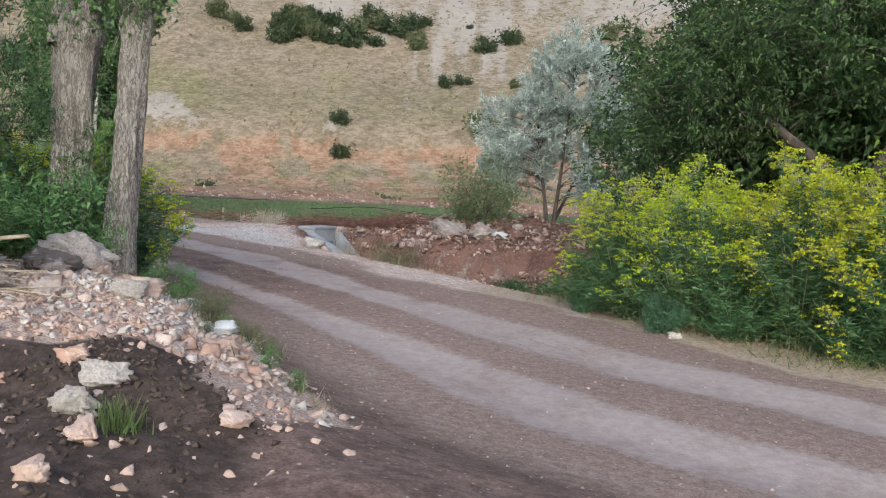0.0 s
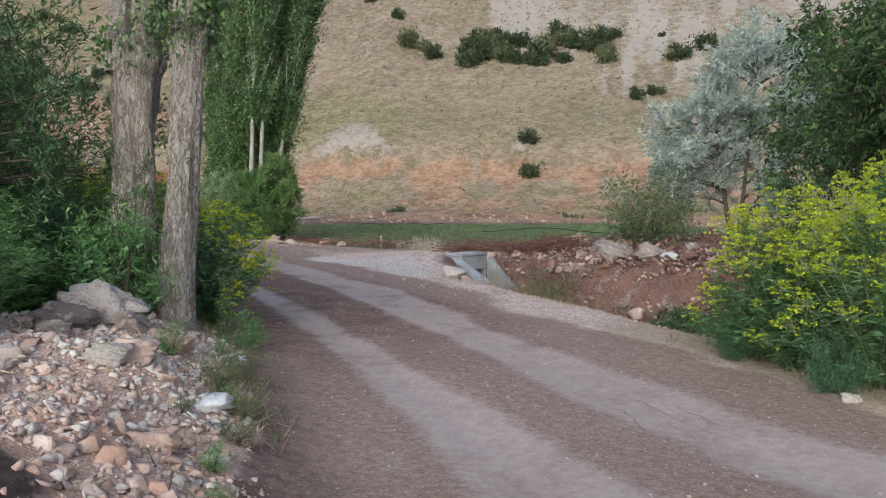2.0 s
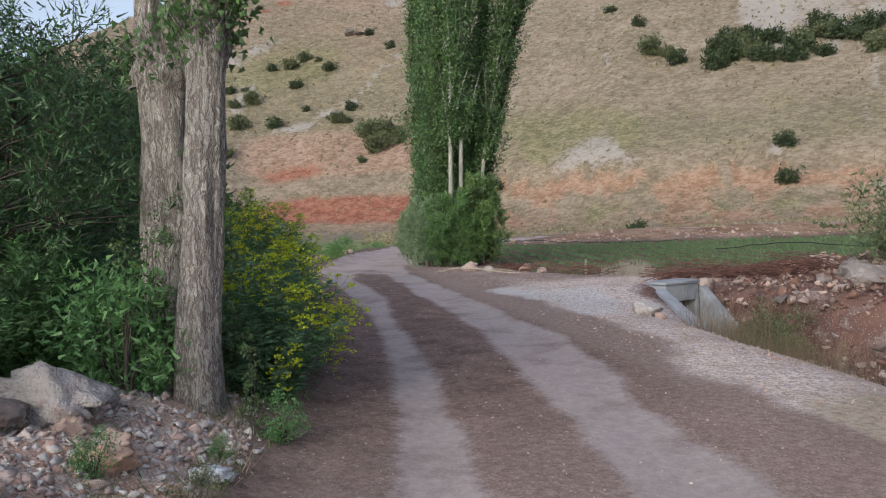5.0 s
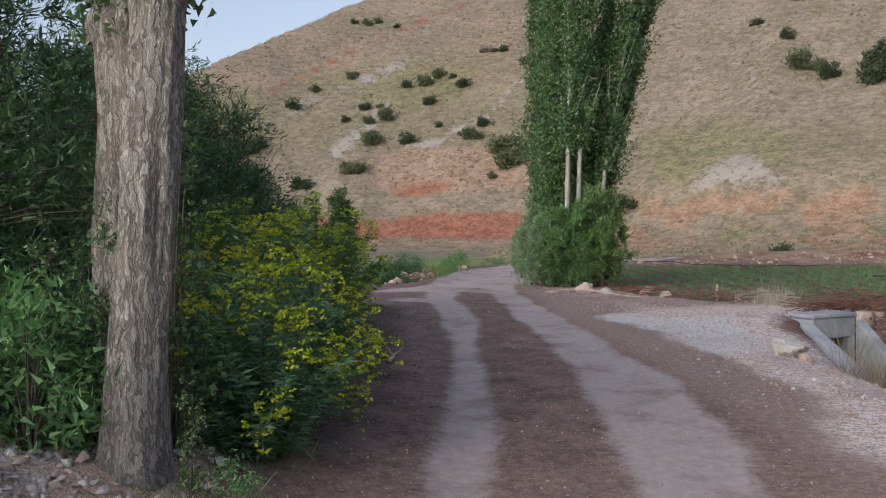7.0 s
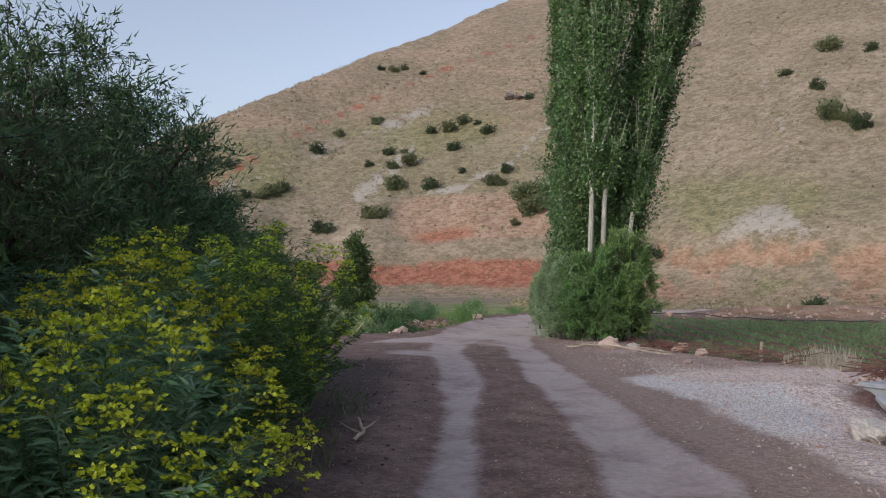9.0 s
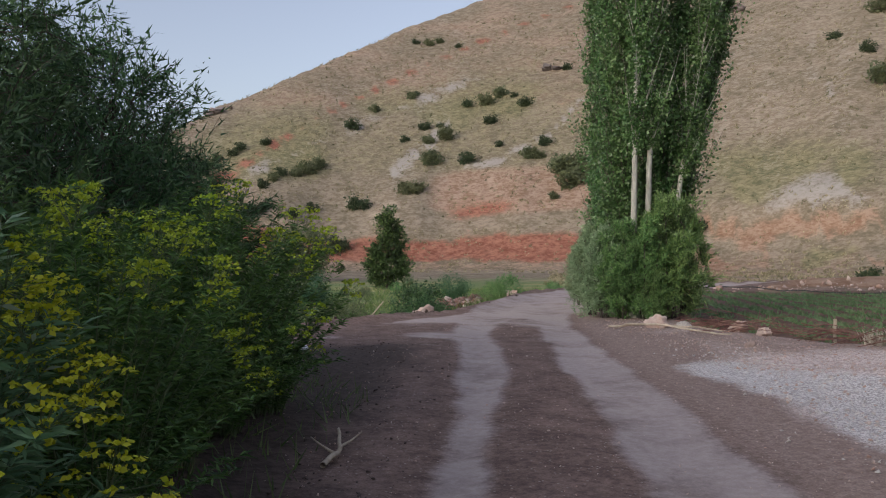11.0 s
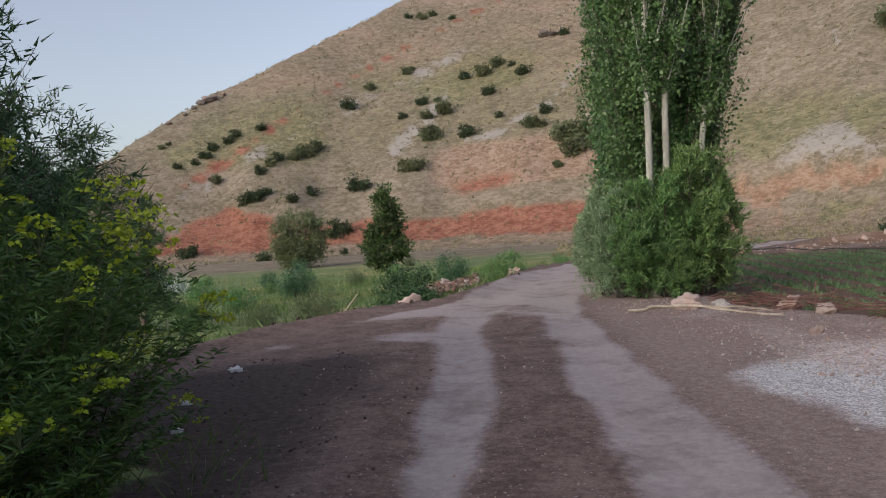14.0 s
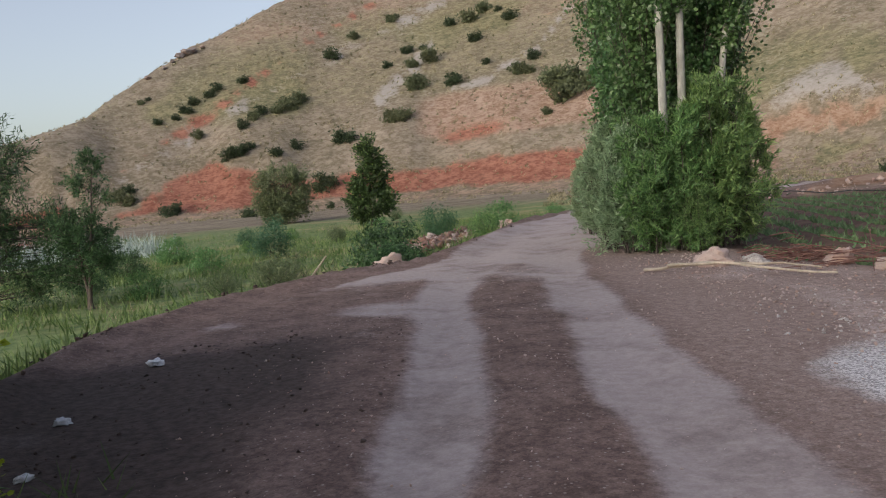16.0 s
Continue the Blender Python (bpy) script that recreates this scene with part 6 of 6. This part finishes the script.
rng = np.random.default_rng(35)
A_, R_ = rng.uniform(4, 57, 900), rng.uniform(42, 125, 900)
X, Y = HUB[0] - np.sin(np.radians(A_)) * R_, HUB[1] + np.cos(np.radians(A_)) * R_
ok = (in_poly(X, Y, FIELD) < -1.5) & (hill(X, Y)[1] > -58) & (hill(X, Y)[1] < 12) & (rng.uniform(0, 1, 900) < 0.15 + clumpy(X, Y, 0.08, 36)) & (to_line(X, Y, EDGE_R)[1] < -6)
big_ = np.repeat(rng.uniform(0.25, 1.0, ok.sum()) ** 1.5, 26)
X, Y = np.repeat(X[ok], 26) + rng.normal(0, 0.55, 26 * ok.sum()) * big_, np.repeat(Y[ok], 26) + rng.normal(0, 0.4, 26 * ok.sum()) * big_
blades("slope_weeds", X, Y, 0.42 * big_, 0.24, M_BUSH_L, "small grey-green shrubs dotted over the foot of the slope", 37, 0.7)


# ---- culvert ----
def slab(corners, thick, way):
    """A solid from a ring of corners, given thickness along a way."""
    A = np.asarray(corners, float)
    B = A + np.asarray(way, float) * thick
    n = len(A)
    bm = bmesh.new()
    a = [bm.verts.new(p) for p in A]
    b = [bm.verts.new(p) for p in B]
    bm.faces.new(a)
    bm.faces.new(b[::-1])
    for k in range(n):
        bm.faces.new((a[k], b[k], b[(k + 1) % n], a[(k + 1) % n]))
    bmesh.ops.recalc_face_normals(bm, faces=bm.faces)
    bmesh.ops.bevel(bm, geom=bm.edges[:], offset=0.012, segments=1, affect="EDGES", clamp_overlap=True)
    me_ = bpy.data.meshes.new("slab")
    bm.to_mesh(me_)
    bm.free()
    me_.materials.append(M_CONCRETE)
    return me_


def culvert():
    p1, p2 = np.array((-10.49, 17.52)), np.array((-10.46, 18.46))
    u = (p2 - p1) / np.linalg.norm(p2 - p1)
    n = np.array((u[1], -u[0]))
    ob = thing("culvert", pose(0, 0, 0), "grey concrete culvert mouth with splayed wing walls", "culvert")
    w = np.linalg.norm(p2 - p1)

    def at(a, z, d=0.0):
        q = p1 + u * a + n * d
        return (q[0], q[1], z)
    way = (-n[0], -n[1], 0)
    wall_ = part("headwall", slab([at(0, -1.25), at(0.12, -1.25), at(0.12, -0.13), at(w - 0.08, -0.13), at(w - 0.08, -1.25), at(w, -1.25), at(w, 0.18), at(0, 0.18)], 0.42, way), ob)
    part("coping", slab([at(-0.02, 0.182, 0.02), at(w + 0.02, 0.182, 0.02), at(w + 0.02, 0.182, -0.46), at(-0.02, 0.182, -0.46)], 0.06, (0, 0, 1)), wall_)
    for name_, a, d, e in (("wing_wall", 0.0, np.array((1.60, -1.10)), 1), ("wing_wall", w, np.array((0.75, -0.09)), -1)):
        q = p1 + u * a
        r = q + d
        m_ = np.array((-d[1], d[0])) / np.linalg.norm(d) * -e
        part(name_, slab([(q[0], q[1], -1.3), (q[0], q[1], 0.12), (r[0], r[1], -0.25 if e > 0 else -0.55), (r[0], r[1], -1.3)], 0.2, (m_[0], m_[1], 0)), ob)
    for name_, ring, th, wy in (("pipe_wall", [at(0.2, -1.25, -0.43), at(0.2, -0.20, -0.43), at(0.2, -0.20, -3.5), at(0.2, -1.25, -3.5)], 0.08, (u[0], u[1], 0)),
                                ("pipe_wall", [at(w - 0.2, -1.25, -0.43), at(w - 0.2, -0.20, -0.43), at(w - 0.2, -0.20, -3.5), at(w - 0.2, -1.25, -3.5)], 0.08, (-u[0], -u[1], 0)),
                                ("pipe_roof", [at(0.2, -0.20, -0.43), at(w - 0.2, -0.20, -0.43), at(w - 0.2, -0.20, -3.5), at(0.2, -0.20, -3.5)], 0.08, (0, 0, 1))):
        part(name_, slab(ring, th, wy), ob)
    part("end_wall", slab([at(0.2, -1.25, -3.5), at(0.2, -0.2, -3.5), at(w - 0.2, -0.2, -3.5), at(w - 0.2, -1.25, -3.5)], 0.08, way), ob)


culvert()


# ---- branches, poles, pipes, litter ----
def stick(name, pts, r0, r1, mat, label, category="branch", sides=7, group="", fork=None):
    P = np.array(pts, float)
    t = np.linspace(0, 1, 14)
    src_ = np.linspace(0, 1, len(P))
    P = np.stack([np.interp(t, src_, P[:, k]) for k in range(3)], 1)
    rng = np.random.default_rng(int(abs(P[0, 0]) * 100))
    wob = np.cumsum(rng.normal(0, 0.006, P.shape), axis=0) * np.linalg.norm(P[-1] - P[0])
    P = P + wob - wob[0] * (1 - t[:, None]) - wob[-1] * t[:, None]
    parts = [tube(P, np.linspace(r0, r1, 14), sides)]
    for a, way in fork or ():
        k = int(a * 13)
        parts.append(tube(np.array([P[k], P[k] + np.array(way) * 0.5, P[k] + np.array(way) + (0, 0, 0.02)]), [r0 * 0.6, r0 * 0.45, r0 * 0.2], 5))
    ob = new(name, shade(mesh_of(name, *joined(parts), mat)))
    return tagged(ob, label, category, group)


def gz_(x, y, d=0.0):
    return (x, y, ground_z(x, y) + d)


stick("pole", [gz_(-19.3, 18.95, 0.04), gz_(-18.6, 19.4, 0.06), gz_(-17.0, 19.9, 0.05)], 0.024, 0.014, M_WOOD, "long bleached pole lying at the field corner", "pole", group="poles at the field corner")
stick("pole", [gz_(-19.0, 19.1, 0.10), gz_(-18.2, 19.7, 0.09), gz_(-17.4, 20.1, 0.06)], 0.022, 0.012, M_WOOD, "bent bleached pole lying at the field corner", "pole", group="poles at the field corner")
stick("fallen_branch", [gz_(-10.9, 10.62, 0.03), gz_(-11.2, 10.85, 0.05), gz_(-11.75, 11.0, 0.08)], 0.022, 0.012, M_WOOD, "forked bare grey branch lying under the shrubs", fork=[(0.35, (-0.35, -0.08, 0.04)), (0.6, (-0.1, 0.2, 0.05))])
stick("broken_branch", [gz_(-5.6, 4.0, 0.02), gz_(-5.35, 4.3, 0.25), gz_(-5.0, 4.5, 0.42)], 0.024, 0.014, M_WOOD, "broken pale branch sticking out of the green shrubs")
stick("stake", [gz_(-24.0, 15.6, -0.1), gz_(-23.7, 15.9, 0.35)], 0.018, 0.015, M_WOOD, "pale stake leaning at the meadow edge", "stake")
stick("stake", [gz_(-15.9, 21.2, -0.1), gz_(-15.9, 21.2, 0.45)], 0.03, 0.03, M_WOOD, "short wooden stake at the field edge", "stake")
stick("dead_stalk", [gz_(-9.5, 6.5, 0), gz_(-9.53, 6.52, 2.3)], 0.012, 0.006, M_WOOD, "tall dead stalk among the shrubs", "stalk")
for k, pts in enumerate((((-19.3, 31.7), (-15.0, 35.9)), ((-34.0, 33.6), (-25.9, 38.2)), ((-15.0, 35.9), (-6.0, 40.0)))):
    (ax, ay), (bx, by) = pts
    stick("irrigation_pipe", [gz_(ax + (bx - ax) * f, ay + (by - ay) * f, 0.16) for f in (0, 0.3, 0.6, 1)], 0.02, 0.02, M_BLACK, "black irrigation hose lying across the crop", "hose", group="irrigation hoses")


def road_crack(pts, label):
    """A narrow jagged crack in the packed rut."""
    rng = np.random.default_rng(int(abs(pts[0][0]) * 1000))
    P = np.array(pts, float)
    t = np.linspace(0, 1, 40)
    C = np.stack([np.interp(t, np.linspace(0, 1, len(P)), P[:, k]) for k in range(2)], 1) + np.cumsum(rng.normal(0, 0.010, (40, 2)), axis=0) * np.sin(np.pi * t)[:, None]
    T = unit(np.gradient(C, axis=0))
    N = np.stack([-T[:, 1], T[:, 0]], 1) * (rng.uniform(0.001, 0.005, (40, 1)) * np.sin(np.pi * (0.06 + 0.9 * t))[:, None])
    A, B = C - N, C + N
    V = np.concatenate([np.column_stack([A, height(A[:, 0], A[:, 1]) + 0.006]), np.column_stack([B, height(B[:, 0], B[:, 1]) + 0.006])])
    Q = np.stack([np.arange(39), np.arange(1, 40), np.arange(41, 80), np.arange(40, 79)], 1)
    return tagged(new("road_crack", mesh_of("road_crack", V, Q, M_CLOD)), label, "crack", "cracks in the dirt road")


road_crack([(-2.62, 8.29), (-2.35, 8.13), (-2.16, 8.01), (-1.99, 7.85), (-1.5, 7.5)], "thin dark crack in the packed wheel rut")
road_crack([(-2.61, 7.91), (-2.41, 7.71), (-2.23, 7.55), (-1.9, 7.2)], "thin dark crack in the packed wheel rut")
road_crack([(-2.16, 8.2), (-2.0, 8.06), (-1.82, 7.96), (-1.55, 7.75)], "short dark crack in the packed wheel rut")


def brush(name, x0, x1, n, seed, cy, label, size=0.9, mat=None):
    """A tangle of cut twigs lying along a line."""
    rng = np.random.default_rng(seed)
    parts = []
    for _ in range(n):
        f = rng.uniform(0, 1)
        c = np.array([x0[0] + (x1[0] - x0[0]) * f, x0[1] + (x1[1] - x0[1]) * f]) + rng.normal(0, cy, 2)
        z = ground_z(*c) + abs(rng.normal(0, 0.11)) + 0.02
        a = rng.normal(math.atan2(x1[1] - x0[1], x1[0] - x0[0]), 0.6)
        d = np.array([math.cos(a), math.sin(a), rng.normal(0, 0.16)]) * rng.uniform(0.3, 1.0) * size
        p = np.array([*c, z])
        parts.append(tube([p - d, p + (0, 0, 0.05), p + d], [0.008, 0.007, 0.003], 4))
    return tagged(new(name, mesh_of(name, *joined(parts), mat or M_TWIG)), label, "brushwood", kind="stuff")


brush("brushwood", (-12.6, 20.4), (-9.6, 21.3), 300, 1, 0.20, "dark red cut twigs piled along the field edge", 0.8)
brush("bare_brushwood", (-17.6, 20.6), (-13.8, 20.8), 55, 2, 0.13, "bare brown cut branches lying along the field edge", 0.9, M_TWIG)
brush("dead_twigs", (-18.7, 20.5), (-18.0, 20.9), 60, 3, 0.14, "rust-brown dead twigs at the poplar foot", 0.4)
brush("dry_brush", (-6.0, 3.7), (-5.1, 4.1), 120, 4, 0.15, "dry brown stalks at the edge of the green shrubs", 0.5, M_WOOD)


def crumpled(name, x, y, size, seed, label, mat=M_PLASTIC):
    bm = bmesh.new()
    bmesh.ops.create_icosphere(bm, subdivisions=3, radius=1.0)
    for v in bm.verts:
        n_ = noise.noise(v.co * 2.1 + Vector((seed, 0, 0))) * 0.5 + abs(noise.noise(v.co * 5 + Vector((0, seed, 0)))) * 0.5
        v.co = Vector((v.co.x, v.co.y * 0.7, max(v.co.z, -0.4) * 0.5)) * (0.75 + n_)
    me_ = bpy.data.meshes.new(name)
    bm.to_mesh(me_)
    bm.free()
    me_.materials.append(mat)
    ob = new(name, shade(me_))
    ob.matrix_basis = pose(x, y, ground_z(x, y) + size * 0.22, 0, 0, seed * 40) @ Matrix.Scale(size, 4)
    return tagged(ob, label, "litter")


crumpled("plastic_bag", -18.3, 12.55, 0.10, 1, "crumpled white plastic bag on dark soil")
crumpled("plastic_bag", -16.5, 11.72, 0.07, 2, "crumpled white plastic scrap on dark soil")
crumpled("plastic_bag", -15.25, 11.5, 0.06, 3, "crumpled pale plastic scrap on dark soil")
crumpled("plastic_bag", -5.27, 6.62, 0.14, 6, "torn white plastic sack lying among the stones")
crumpled("plastic_bag", -3.92, 5.36, 0.14, 7, "torn bluish white plastic sack at the heap edge")
crumpled("plastic_sheet", -6.75, 20.0, 0.22, 4, "pale blue plastic sheet caught in the ditch bank")
crumpled("plastic_sheet", -9.3, 17.3, 0.14, 5, "white plastic scrap beside the culvert")
rng = np.random.default_rng(77)
cx, cy, tall = rng.uniform(-15.0, -13.2, 14), 20.95 + rng.normal(0, 0.12, 14), rng.uniform(0.5, 1.2, 14)
X, Y = np.repeat(cx, 60) + rng.normal(0, 0.06, 840), np.repeat(cy, 60) + rng.normal(0, 0.06, 840)
blades("withered_stalks", X, Y, 0.36 * np.repeat(tall, 60), 0.022, M_WITHERED, "whitish withered stalks at the field edge", 15, 0.35)

# ---- single stones, one object each ----
STONE_ME = {}


def lay_stones(parent, X, Y, S, mat, sink, seed):
    rng = np.random.default_rng(seed)
    for x, y, z, s in zip(X, Y, height(X, Y), S):
        k = int(rng.integers(len(MID)))
        if (k, mat.name) not in STONE_ME:
            STONE_ME[(k, mat.name)] = mesh_of("stone", *MID[k], mat)
        ob = part("stone", STONE_ME[(k, mat.name)], parent)
        ob.matrix_basis = pose(x, y, z + s * (0.5 - sink), rng.uniform(-50, 50), rng.uniform(-30, 30), rng.uniform(0, 360)) @ Matrix.Scale(s, 4)


rng = np.random.default_rng(57)
heap = thing("rubble_heap", pose(0, 0, 0), "heap of broken pink and white stones on the road bank", "rubble")
X, Y = scatter(rng, 900, -7.4, -1.9, 3.0, 7.6, lambda x, y, u: u < 0.75 * smooth(-0.05, 0.2, in_poly(x, y, RUBBLE)))
X, Y = X[:280], Y[:280]
lay_stones(heap, X, Y, 0.026 + 0.062 * rng.uniform(0, 1, len(X)) ** 2.2, M_STONE, 0.32, 1)
dug = thing("dug_soil", pose(0, 0, 0), "loose pink stones scattered on dark dug soil", "stones")
X, Y = scatter(rng, 420, -5.0, -0.9, 1.4, 4.0, lambda x, y, u: u < 0.9 * smooth(-0.7, 0.0, in_poly(x, y, DUG)))
lay_stones(dug, X, Y, 0.010 + 0.036 * rng.uniform(0, 1, len(X)) ** 2.2, M_STONE, 0.42, 2)
bank_ = thing("ditch_bank", pose(0, 0, 0), "pale and pink boulders along the ditch bank", "stones")
X, Y = scatter(rng, 300, -12.0, 0, 18, 27, lambda x, y, u: (lambda d: (u < smooth(0.4, 1.2, d) * (1 - smooth(3.5, 5.5, d))))(to_line(x, y, DITCH)[1]))
S = 0.07 + 0.20 * rng.uniform(0, 1, len(X)) ** 2.4
for k, m_ in enumerate((M_STONE_R, M_STONE, M_STONE_G)):
    lay_stones(bank_, X[k::3], Y[k::3], S[k::3], m_, 0.35, 3 + k)
